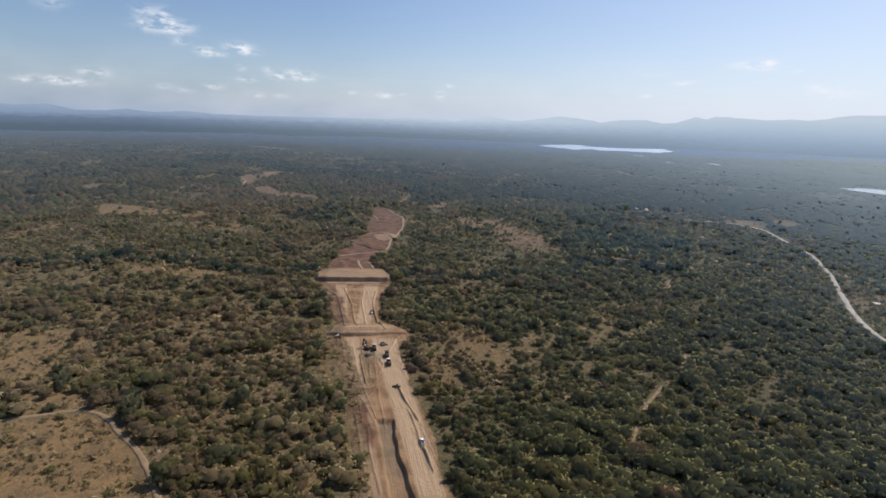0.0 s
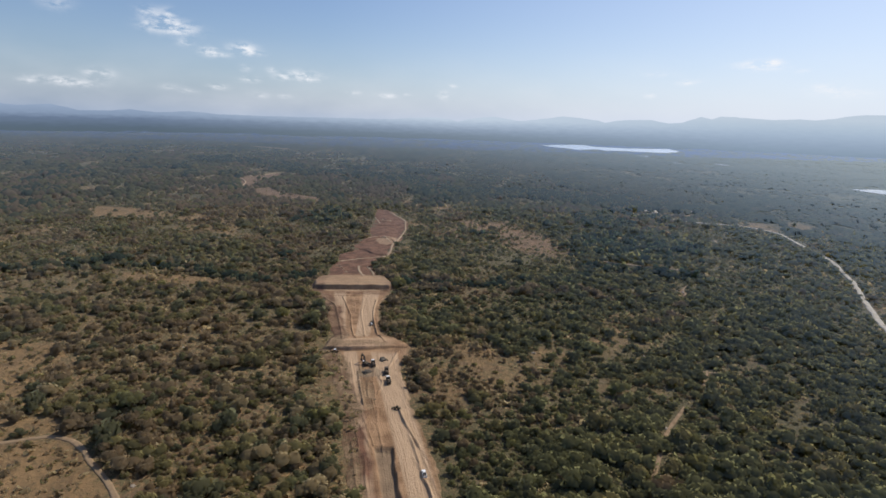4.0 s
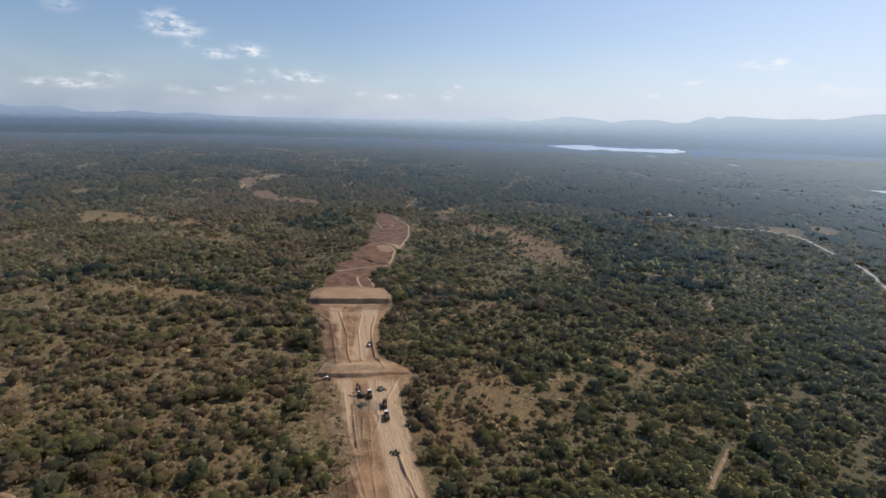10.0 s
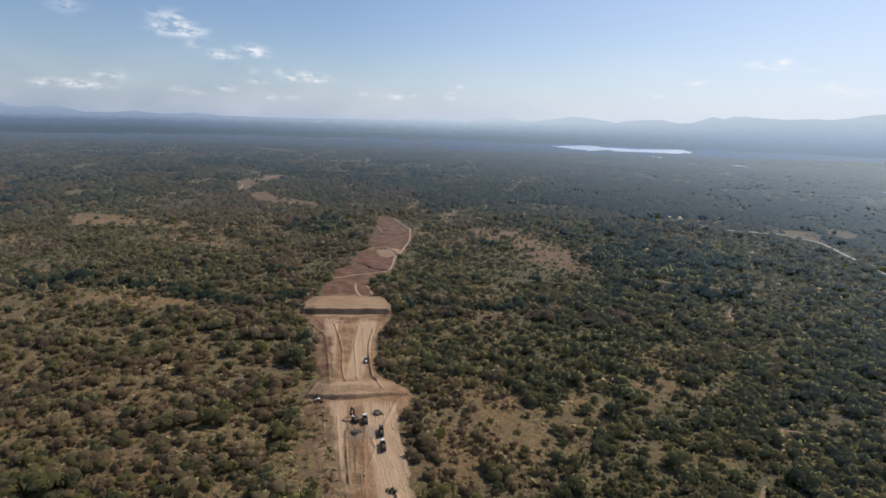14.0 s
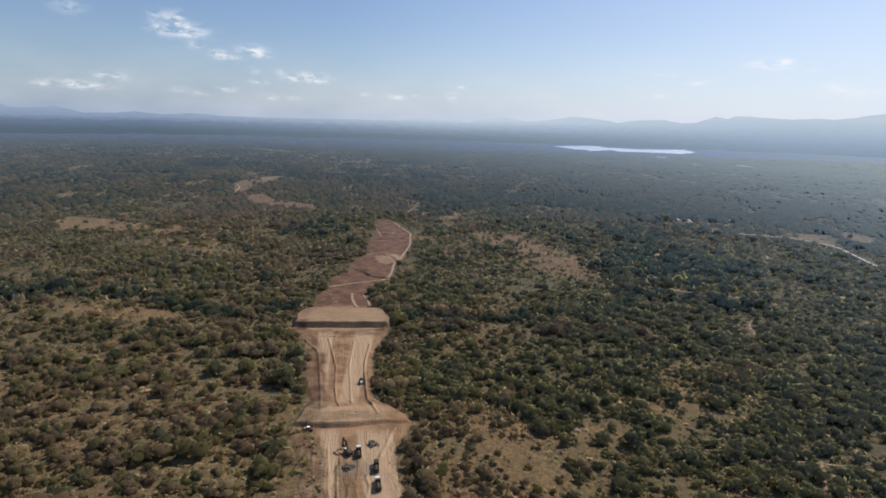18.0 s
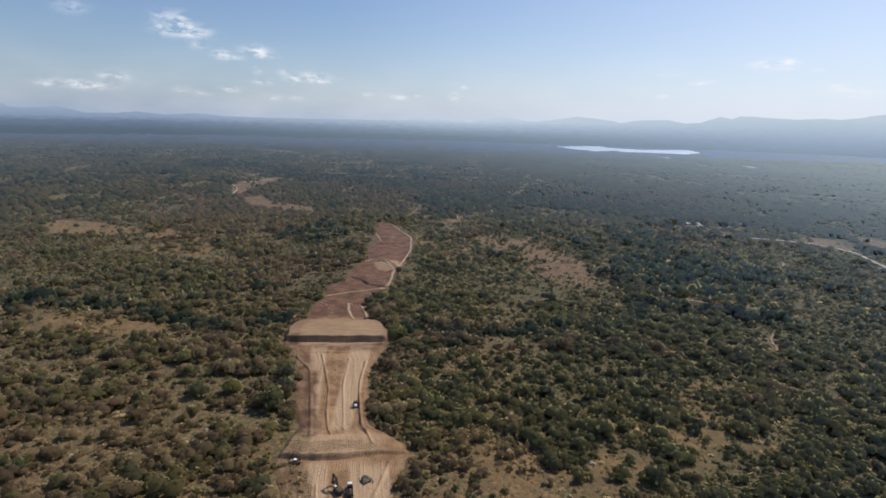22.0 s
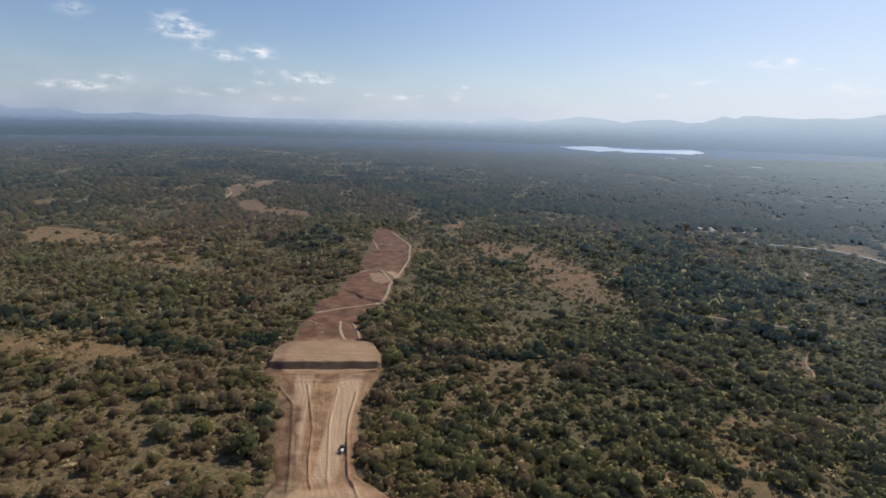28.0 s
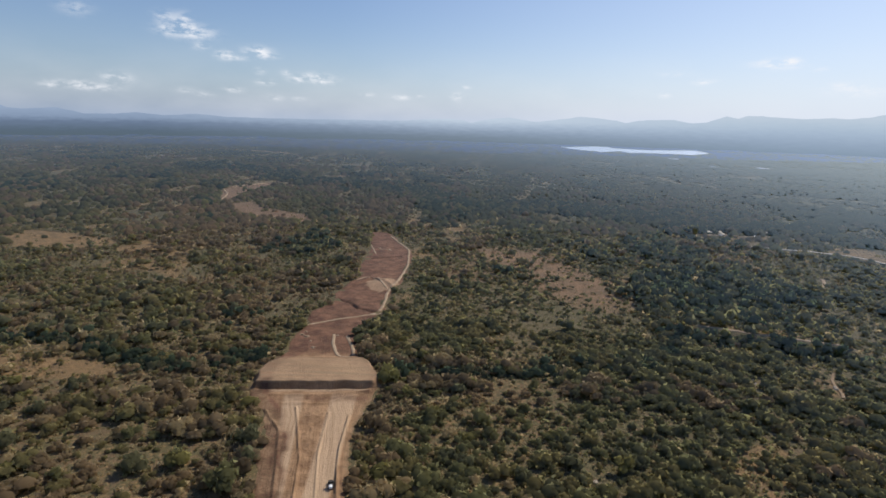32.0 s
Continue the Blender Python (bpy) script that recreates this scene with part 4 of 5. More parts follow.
def clump(rng, lobes, leaves, size=.30, tall=.8):
    """A crown about 1 m in radius: knobbly lobes, and loose leaf sprays that break the outline; points, faces and soft outward normals."""
    vs, fs, ns, n = [], [], [], 0
    cs = []
    mid = np.array([0, 0, .25 * tall])
    for i in range(lobes):
        a = rng.uniform(0, 6.283)
        r = 0 if lobes == 1 else rng.uniform(.25, .62)
        c = np.array([math.cos(a) * r, math.sin(a) * r, rng.uniform(.30, .85) * tall])
        s = rng.uniform(.36, .56) if lobes > 1 else .85
        v = ICO_V * rng.uniform(.78, 1.18, (12, 1)) * s * np.array([1, 1, .8 * tall]) + c
        v[:, 2] = np.maximum(v[:, 2], 0)
        vs.append(v)
        ns.append((v - c) / s * .8 + (v - mid) * .5 + np.array([0, 0, .25]))
        e = v[ICO_F]
        fz = np.cross(e[:, 1] - e[:, 0], e[:, 2] - e[:, 0])
        fs.append(ICO_F[fz[:, 2] > -.35 * np.linalg.norm(fz, axis=1)] + n)
        n += 12
        cs.append((c, s))
    for i in range(leaves):
        c, s = cs[rng.integers(len(cs))] if cs else (np.array([0, 0, .15]), .7)
        d = rng.normal(size=3)
        d[2] = abs(d[2]) * .9 - .15
        d /= np.linalg.norm(d)
        p = c + d * s * rng.uniform(.8, 1.25) * np.array([1, 1, .85 * tall])
        t = np.cross(d, rng.normal(size=3))
        t /= np.linalg.norm(t) + 1e-6
        b = np.cross(d, t) + d * rng.uniform(-.5, .7)
        k = size * rng.uniform(.6, 1.3)
        vs.append(np.array([p - t * k * .6, p + t * k * .6, p + b * k]))
        ns.append(np.tile(d * .8 + (p - mid) * .5 + np.array([0, 0, .25]) + rng.normal(0, .22, 3), (3, 1)))
        fs.append(np.array([[0, 1, 2]]) + n)
        n += 3
    v, nn = np.concatenate(vs), np.concatenate(ns)
    v[:, 2] = np.maximum(v[:, 2], -.05)
    return v, np.concatenate(fs), nn / (np.linalg.norm(nn, axis=1, keepdims=True) + 1e-6)


def dome(rng, rings):
    """A far crown: an uneven low dome, rounded by its normals."""
    v, f = [], []
    wide = rng.uniform(.72, 1.15, 6)
    for k in range(rings):
        w, h = ((1.0, .10), (.74, .62))[k]
        for i in range(6):
            a = (i + rng.uniform(-.12, .12)) * 1.0472
            r = w * wide[i] * rng.uniform(.94, 1.04)
            v.append((math.cos(a) * r, math.sin(a) * r, h * rng.uniform(.8, 1.15)))
            if k:
                f += [(i, (i + 1) % 6, 6 + i), ((i + 1) % 6, 6 + (i + 1) % 6, 6 + i)]
    v.append((rng.uniform(-.15, .15), rng.uniform(-.15, .15), 1.0))
    b = (rings - 1) * 6
    f += [(b + i, b + (i + 1) % 6, rings * 6) for i in range(6)]
    v = np.array(v)
    n = v * np.array([.7, .7, 1.0]) + np.array([0, 0, .15])
    return v, np.array(f), n / np.linalg.norm(n, axis=1, keepdims=True)


def scatter(name, templates, pos, size, tall, kind_of, tone, seed, label, category="bushes", smooth=True):
    """Many plants in one mesh."""
    rng = np.random.default_rng(seed)
    which, ang = rng.integers(0, len(templates), len(pos)), rng.uniform(0, 6.283, len(pos))
    V, F, MI, TO, NO, base = [], [], [], [], [], 0
    for k, (tv, tf, tn) in enumerate(templates):
        s = np.where(which == k)[0]
        if not len(s):
            continue
        c, n = np.cos(ang[s])[:, None], np.sin(ang[s])[:, None]
        sx = size[s][:, None] * rng.uniform(.8, 1.25, (len(s), 1))
        x, y = tv[None, :, 0] * sx, tv[None, :, 1] * size[s][:, None]
        v = np.stack([x * c - y * n + pos[s, 0:1], x * n + y * c + pos[s, 1:2], tv[None, :, 2] * (size[s] * tall[s])[:, None] + pos[s, 2:3]], -1)
        V.append(v.reshape(-1, 3))
        nx, ny = tn[None, :, 0], tn[None, :, 1]
        NO.append(np.stack([nx * c - ny * n, nx * n + ny * c, tn[None, :, 2] + nx * 0 * c], -1).reshape(-1, 3))
        F.append((tf[None] + (np.arange(len(s)) * len(tv))[:, None, None] + base).reshape(-1, 3))
        MI.append(np.repeat(kind_of[s], len(tf)))
        TO.append(np.repeat(tone[s], len(tv)))
        base += len(s) * len(tv)
    me = from_arrays(name, np.concatenate(V), np.concatenate(F), LEAVES, np.concatenate(MI), {"tone": np.concatenate(TO)}, smooth)
    me.normals_split_custom_set_from_vertices(np.concatenate(NO).astype(np.float32))
    return tagged(new(name, me), label, category, kind="stuff")


def in_view(x, y, margin=30):
    """The plain that is seen on the way, with room to spare."""
    return (np.abs(x) < (y + 25) * .86 + margin) & (y > 105)


def plant_field(gap, r0, r1, seed, need, scrubby=0.0, rear=False):
    """Uneven planting between two distances from the flight line."""
    rng = np.random.default_rng(seed)
    xs, ys = np.arange(-r1 * .9, r1 * .9, gap), np.arange(90, r1 + 172, gap)
    if rear:
        xs, ys = np.arange(-190, 190, gap), np.arange(-90, 107, gap)
    x, y = [a.ravel() for a in np.meshgrid(xs, ys)]
    x, y = x + rng.uniform(-.6, .6, x.size) * gap, y + rng.uniform(-.6, .6, x.size) * gap
    d = np.hypot(x, y - np.clip(y, 0, 172))
    k = (d >= r0) & (d < r1) & (in_view(x, y) | rear)
    x, y, d = x[k], y[k], d[k]
    g, c = greenness(x, y), clearing(x, y)
    flank = np.exp(-np.clip(-inside(x, y), 0, 99) / 16.0) * step(y, 290, 330) * .35
    keep = (.40 + .56 * g + flank) * (1 - (.80 - .5 * scrubby * (y < 560) + .17 * step(y, 600, 700)) * c * (1 - .15 * rusty(x, y) * (y < 800))) * (.45 + .85 * step(fbm(x, y, 16, 81), .33, .58)) * (.54 + .60 * step(fbm(x, y, 55, 82), .36, .54))
    for line, w in ((FARM_TRACK, 1.8), (FOOTPATH, 1.3), (SAND_WASH, 1.6), (GRAVEL_ROAD, 2.6), (BEND_TRACK, 2.0), (RED_PATH, 1.2), (THICKET_PATH, 1.2), (SIDE_PATH, .8)):
        w = w + (3.2 * step(y, 430, 590) * step(d, 300, 420) if line is GRAVEL_ROAD else 0)
        keep = keep * step(away(x, y, line), w, w + 1.4)
    rim = inside(x, y)
    verge = .22 * ((rim > 0) & (rim < 9) & (y < 294) & (x < np.interp(y, *zip(*EDGE_L)) + np.interp(y, [160, 206, 262, 290], [4, 5, 8, 10]))) * scrubby
    keep = np.maximum(keep * step(-rim, .6, 3.0), verge)
    keep = keep * (1 - .45 * step(y, 640, 900) * step(fbm(x, y * .6, 130, 84), .58, .42))
    keep = keep * (1 - (.95 - .45 * scrubby) * field(x, y))
    belt = wood_belt(x, y)
    keep = np.maximum(keep, belt * .9 * step(-inside(x, y), 2, 6) * (1 - c))
    keep = keep * step(away(x, y + 2.5, BANK_SAND), 3.2, 4.6)
    for pts in (LAKE, POND):
        px, py = np.array(pts).T
        keep = keep * (1 - ((x > px.min() - 15) & (x < px.max() + 10) & (y > py.min() - 60) & (y < py.max() + 10)))
    k = rng.uniform(0, 1, x.size) < keep * need
    return x[k], y[k], d[k], belt[k], g[k], rng


def kinds(x, y, g, belt, rng):
    """Olive, green, dark, dry, yellow or straw: mostly in patches, with strays."""
    u, v, w = rng.uniform(0, 1, (3, x.size))
    far = 1 + step(y, 600, 1400) * 1.2
    pa, pb = fbm(x / far, y / far, 38, 91) + (u - .5) * .22, fbm(x / far, y / far, 60, 92) + (v - .5) * .22
    k = np.where(pa > .50 - .10 * (g - .5), 1, 0)
    dryness = .585 + .065 * step(x, -50, 30) * (1 - step(y, 560, 640)) + .07 * (g - .4) - .075 * (1 - step(y, 290, 400)) * (g < .6)
    k = np.where(pb > dryness, 3, k)
    k = np.where((pb < .40) & (w < .5), 2, k)
    k = np.where(w < .10, 2, np.where(w < .16, 0, np.where(w > .965, 4, k)))
    west = (1 - step(x, -60, -10)) * (1 - .5 * step(y, 400, 520))
    k = np.where((k == 1) & (v < west * .75), 0, k)
    k = np.where((k == 2) & (u > 1 - west * .65), 3, k)
    k = np.where((k == 0) & (w > .60) & (v > 1 - west * .5), 3, k)
    east = step(x, 0, 60)
    k = np.where((k == 0) & (v < east * .5), 1, k)
    k = np.where((k == 3) & (w < east * .5), 1, k)
    k = np.where((u < .13) & (g < .7), 5, k)
    out = step(y, 650, 900)
    grove, worn = fbm(x, y * .55, 120, 95), fbm(x, y * .55, 210, 96)
    k = np.where((grove + (u - .5) * .1 > .56) & (v < out), np.where(w < .6, 2, 1), k)
    k = np.where((worn + (u - .5) * .12 > .57) & (w < out * .5), np.where(v < .5, 3, 0), k)
    k = np.where(((k == 1) | (k == 2)) & (w < .65 * out * step(x, 0, 200)), np.where(u < .55, 0, 3), k)
    return np.where(rng.uniform(0, 1, x.size) < belt * .85, np.where(v < .7, 6, 2), k)


rng0 = np.random.default_rng(5)
T_NEAR = [clump(rng0, 4, 62, .20) for i in range(9)]
T_MID = [clump(rng0, 2, 8, .34) for i in range(8)]
T_DOME, T_TENT = [dome(rng0, 2) for i in range(7)], [dome(rng0, 1) for i in range(7)]
T_LOW = [clump(rng0, 0, 9, .8) for i in range(6)]


def planted(name, templates, gap, r0, r1, seed, need, rad, label, smooth=True, squat=1.0, low=False, thin=False, woods=False, rear=False):
    x, y, d, belt, g, rng = plant_field(gap, r0, r1, seed, need, 1.0 if low else 0.0, rear)
    if woods:
        k = belt > .45
        x, y, d, belt, g = x[k], y[k], d[k], belt[k], g[k]
    if thin:
        k = rng.uniform(0, 1, x.size) > step(d, r0, r1)
        x, y, d, belt, g = x[k], y[k], d[k], belt[k], g[k]
    r = rad * np.exp(rng.normal(0, .42 + .13 * (d > 640), x.size)) * (.84 + .32 * g)
    r = r * (.72 + .56 * step(fbm(x, y, 48, 93), .38, .62))
    r = r * (1 + .18 * (1 - step(x, -60, -20)) * (d < 330))
    r = np.clip(r * (1 + .75 * belt), rad * .35, rad * 2.6)
    kk = kinds(x, y, g, belt, rng)
    if low:
        kk = np.where(rng.uniform(0, 1, x.size) < .5 - .25 * g, 5, kk)
    tall = rng.uniform(.75, 1.35, x.size) * (1 + .25 * belt) * squat
    return scatter(name, templates, np.stack([x, y, surface(x, y) - .1], 1), r, tall, kk, np.clip(rng.uniform(0, 1, x.size) * (1 - .6 * step(d, 550, 1000)) + (fbm(x, y * .6, 150, 94) - .5) * 1.6 * step(d, 450, 900), 0, 1), seed, label, smooth=smooth)


planted("near_bush", T_NEAR, 3.7, 0, 330, 11, 1.16, 2.25, "olive, green and dry brown savanna bushes")
planted("rear_bush", T_MID, 3.6, 0, 330, 23, 1.16, 1.8, "olive and brown bushes behind the start of the strip", rear=True)
planted("low_scrub", T_LOW, 1.7, 0, 330, 12, 1.0, .78, "small dry shrubs and grass clumps on bare soil", low=True)
planted("middle_bush", T_MID, 4.1, 330, 640, 13, 1.2, 2.4, "green and brown bushland with gaps of soil")
planted("dry_tufts", T_LOW, 3.5, 330, 720, 22, 1.25, 1.15, "small straw-coloured shrubs and tufts between bushes", low=True)
planted("far_bush", T_DOME, 4.8, 640, 1050, 14, 1.08, 2.3, "closed green-brown bush on the plain", squat=1.0)
planted("farther_bush", T_DOME, 6.4, 1050, 1700, 24, 1.12, 2.8, "closed green-brown bush on the far plain", squat=.6)
planted("hazy_bush", T_TENT, 14.0, 2750, 3330, 26, 1.35, 5.6, "hazy closed bush near a far lake", squat=.35)
planted("distant_bush", T_TENT, 9.0, 1700, 2750, 25, 1.35, 3.8, "hazy closed bush on the distant plain", squat=.45)
planted("river_wood", T_MID, 6.5, 330, 700, 17, 1.1, 2.6, "dark tall trees along dry river beds", woods=True)
planted("far_river_wood", T_DOME, 6.0, 700, 1500, 27, 1.2, 3.2, "dark closed trees along a far river", woods=True, squat=.75)


def thicket(name, lines, templates, seed, label):
    """Rows of dark trees that follow a dry bed: points, spacing, spread, radius."""
    rng = np.random.default_rng(seed)
    P, Rr = [], []
    for pts, gap, wide, rad in lines:
        pts = np.array(pts, float)
        seg = np.concatenate([[0], np.cumsum(np.hypot(*np.diff(pts, axis=0).T))])
        q = np.arange(0, seg[-1], gap)
        x = np.interp(q, seg, pts[:, 0]) + rng.normal(0, wide, q.size)
        y = np.interp(q, seg, pts[:, 1]) + rng.normal(0, wide * .6, q.size) - 1.5
        k = (inside(x, y) < -3) & (vnoise(q, q * 0, 40, seed) > .22)
        P.append(np.stack([x, y, surface(x, y) - .1], 1)[k])
        Rr.append(rad * np.exp(rng.normal(0, .3, q.size))[k])
    P, Rr = np.concatenate(P), np.concatenate(Rr)
    kind_of = np.where(rng.uniform(0, 1, len(P)) < .8, 6, 2)
    return scatter(name, templates, P, Rr, rng.uniform(.9, 1.4, len(P)), kind_of, rng.uniform(0, .4, len(P)), seed, label, "trees")


# the dense dark BANK row also stands in for the shadow on the scarp
thicket("bed_thicket", [(GULLY, 1.6, 4.5, 2.3), (BANK, .40, 1.2, 2.3), (STREAM, 1.5, 4.0, 2.1)], T_NEAR, 18, "dark green thicket lining dry beds and standing in for scarp shade")
planted("scattered_tree", T_NEAR, 24.0, 300, 620, 21, 1.0, 3.3, "taller dark and olive trees above the bush", squat=1.05)


def canopy():
    """The closed bush of the distant plain: one uneven, knobbly sheet over the ground."""
    rows = [2250.0]
    while rows[-1] < 3560:
        rows.append(rows[-1] + 5.5 + max(0, rows[-1] - 700) * .011)
    cols = np.linspace(-.94, .94, 420)
    rr, aa = np.meshgrid(rows, cols, indexing="ij")
    y = rr + (vnoise(rr, aa * 900, 9, 33) - .5) * 4
    x = aa * (rr + 60) + (vnoise(aa * 900, rr, 9, 34) - .5) * 4
    d = np.hypot(x, y - 172)
    knob = (fbm(x, y, 16, 35) - .5) * 7.0 + (vnoise(x, y, 8, 36) - .5) * 3.6 + (fbm(x, y, 60, 37) - .5) * 5.0
    belt = wood_belt(x, y)
    bare = clearing(x, y)
    knob = knob * (1 - step(d, 2000, 3000))
    h = (1.9 + knob * .8 + 4.0 * belt * (.5 + fbm(x, y, 14, 38))) * 1.0 - 5.0 * bare
    h = h - 9 * np.maximum(patch(x, y, LAKE, 0), patch(x, y - 50, LAKE, 0)) - 5 * np.maximum(patch(x, y + 70, LAKE, 0), patch(x, y + 35, LAKE, 0))
    h = h - 6 * (1 - step(y, 2250, 2500))
    v = np.stack([x, y, ground_z(x, y) + h], -1).reshape(-1, 3)
    me = from_arrays("far_canopy", v, grid_faces(len(cols), len(rows)), [M_CANOPY], attrs={"belt": (belt * .85).ravel()}, smooth=True)
    return tagged(new("far_canopy", me), "closed hazy bush on the distant plain", "bushland", kind="stuff")


canopy()



# ---- things ----
def part(name, bm, mat, parent, label=""):
    me = bpy.data.meshes.new(name)
    bm.to_mesh(me)
    bm.free()
    me.materials.append(mat)
    ob = new(name, me)
    ob.parent = parent
    if label:
        ob["label"] = label
    return ob


def thing(name, label, category, group=""):
    return tagged(new(name), label, category, group)


def box(bm, x, y, z, sx, sy, sz, taper=1.0, bevel=.06, m=None):
    """A bevelled block, z at its foot; its top may be narrower."""
    r = bmesh.ops.create_cube(bm, size=1)["verts"]
    for v in r:
        k = taper if v.co.z > 0 else 1
        v.co = Vector((v.co.x * sx * k, v.co.y * sy * k, (v.co.z + .5) * sz))
    if bevel:
        es = list({e for v in r for e in v.link_edges})
        r = [v for v in bmesh.ops.bevel(bm, geom=es, offset=bevel, segments=1, affect="EDGES")["verts"]]
    t = Matrix.Translation((x, y, z)) @ (m or Matrix.Identity(4))
    bmesh.ops.transform(bm, matrix=t, verts=r)
    return bm


def tube(bm, x, y, z, r, length, axis="X", seg=14, r2=None):
    t = {"X": Matrix.Rotation(radians(90), 4, "Y"), "Y": Matrix.Rotation(radians(90), 4, "X"), "Z": Matrix.Identity(4)}[axis]
    q = bmesh.ops.create_cone(bm, cap_ends=True, segments=seg, radius1=r, radius2=r if r2 is None else r2, depth=length, matrix=Matrix.Translation((x, y, z)) @ t)["verts"]
    return bm


def beam(bm, a, b, wide, high):
    """A box girder between two points."""
    a, b = Vector(a), Vector(b)
    q = (b - a).to_track_quat("Y", "Z").to_matrix().to_4x4()
    r = bmesh.ops.create_cube(bm, size=1)["verts"]
    for v in r:
        k = 1 if v.co.y < 0 else .75
        v.co = Vector((v.co.x * wide, v.co.y * (b - a).length, v.co.z * high * k))
    bmesh.ops.transform(bm, matrix=Matrix.Translation((a + b) / 2) @ q, verts=r)
    return bm


def B(*a, **k):
    return box(bmesh.new(), *a, **k)


def wheel(owner, x, y, r, w):
    t = part("wheel", tube(bmesh.new(), x, y, r, r, w, "X", 18), M_BLACK, owner)
    part("rim", tube(bmesh.new(), x + (.03 if x > 0 else -.03), y, r, r * .55, w, "X", 12), M_STEEL, t, "dusty steel rim")
    return t


def put(ob, x, y, turn, size=1.0):
    ob.matrix_world = Matrix.Translation((x, y, float(surface(x, y)) + .02)) @ Matrix.Rotation(radians(turn), 4, "Z") @ Matrix.Scale(size, 4)
    return ob


def pickup(x, y, turn, label, canopy=False, paint=M_WHITE):
    t = thing("pickup_truck", label, "pickup truck", "site vehicles")
    body = part("body", B(0, 0, .5, 1.82, 5.1, .62, .97, .09), paint, t)
    part("bonnet", B(0, 1.75, 1.10, 1.7, 1.45, .14, .92, .05), paint, t)
    part("cab", B(0, .25, 1.1, 1.66, 1.9, .72, .80, .08), M_GLASS, t, "dark windows")
    part("cab_roof", B(0, .22, 1.80, 1.40, 1.5, .07, .95, .03), M_WHITE, t)
    part("load_bed", B(0, -1.65, 1.12, 1.5, 1.65, .05, 1, .02), M_BLACK, t, "dark load bed floor")
    for s in (-1, 1):
        part("bed_side", B(s * .84, -1.65, 1.08, .1, 1.75, .34, 1, .03), paint, t)
        part("headlight", B(s * .66, 2.53, .82, .34, .08, .18, 1, .02), M_LAMPGLASS, t)
        part("tail_light", B(s * .78, -2.54, .85, .14, .06, .3, 1, .02), M_LOAD, t)
        part("mirror", B(s * .98, .95, 1.22, .2, .1, .18, 1, .03), M_BLACK, t)
        for yy in (1.6, -1.6):
            wheel(t, s * .80, yy, .38, .26)
    part("tailgate", B(0, -2.5, 1.08, 1.6, .08, .34, 1, .02), paint, t)
    part("bumper", B(0, 2.56, .42, 1.7, .14, .22, 1, .04), M_BLACK, t)
    if canopy:
        part("canopy", B(0, -1.6, 1.4, 1.6, 1.8, .5, .9, .06), M_WHITE, t, "white load canopy")
    return put(t, x, y, turn, 0.8)


def tipper(x, y, turn, label, cabmat, tub):
    t = thing("dump_truck", label, "dump truck", "site vehicles")
    part("chassis", B(0, -.6, .75, .95, 8.2, .35, 1, .04), M_STEEL, t)
    part("cab", B(0, 3.0, .85, 2.45, 1.9, 1.95, .93, .12), cabmat, t)
    part("windscreen", B(0, 3.93, 1.75, 2.0, .10, .85, .95, .02), M_GLASS, t)
    part("cab_roof", B(0, 2.95, 2.80, 2.2, 1.6, .12, .9, .04), cabmat, t)
    part("bonnet", B(0, 4.15, .9, 1.9, .7, .9, .92, .08), cabmat, t)
    for s in (-1, 1):
        part("side_window", B(s * 1.18, 3.1, 1.85, .08, 1.1, .7, 1, .02), M_GLASS, t)
        part("skip_side", B(s * 1.22, -1.7, 1.2, .12, 5.3, 1.35, 1, .03), tub, t)
        part("mirror", B(s * 1.42, 3.7, 1.9, .12, .12, .45, 1, .02), M_BLACK, t)
        part("fuel_tank", tube(bmesh.new(), s * .95, 1.2, .85, .33, 1.2, "Y"), M_STEEL, t)
        for yy in (3.25, -2.0, -3.4):
            wheel(t, s * 1.05, yy, .54, .42)
    part("skip_floor", B(0, -1.7, 1.12, 2.4, 5.2, .12, 1, .02), tub, t)
    part("skip_front", B(0, .95, 1.2, 2.4, .12, 1.7, 1, .03), tub, t)
    part("skip_guard", B(0, 1.35, 2.85, 2.4, .9, .08, 1, .02), tub, t)
    part("tailgate", B(0, -4.35, 1.2, 2.4, .12, 1.2, 1, .03), tub, t)
    bm = bmesh.new()
    bmesh.ops.create_icosphere(bm, subdivisions=3, radius=1)
    for v in bm.verts:
        n_ = noise.noise(v.co * 2.2)
        v.co = Vector((v.co.x * 1.1, -1.7 + v.co.y * 2.45, 1.5 + max(v.co.z, -.3) * (.95 + .35 * n_)))
    part("load", bm, M_LOAD, t, "heaped dark earth load")
    return put(t, x, y, turn, 0.72)


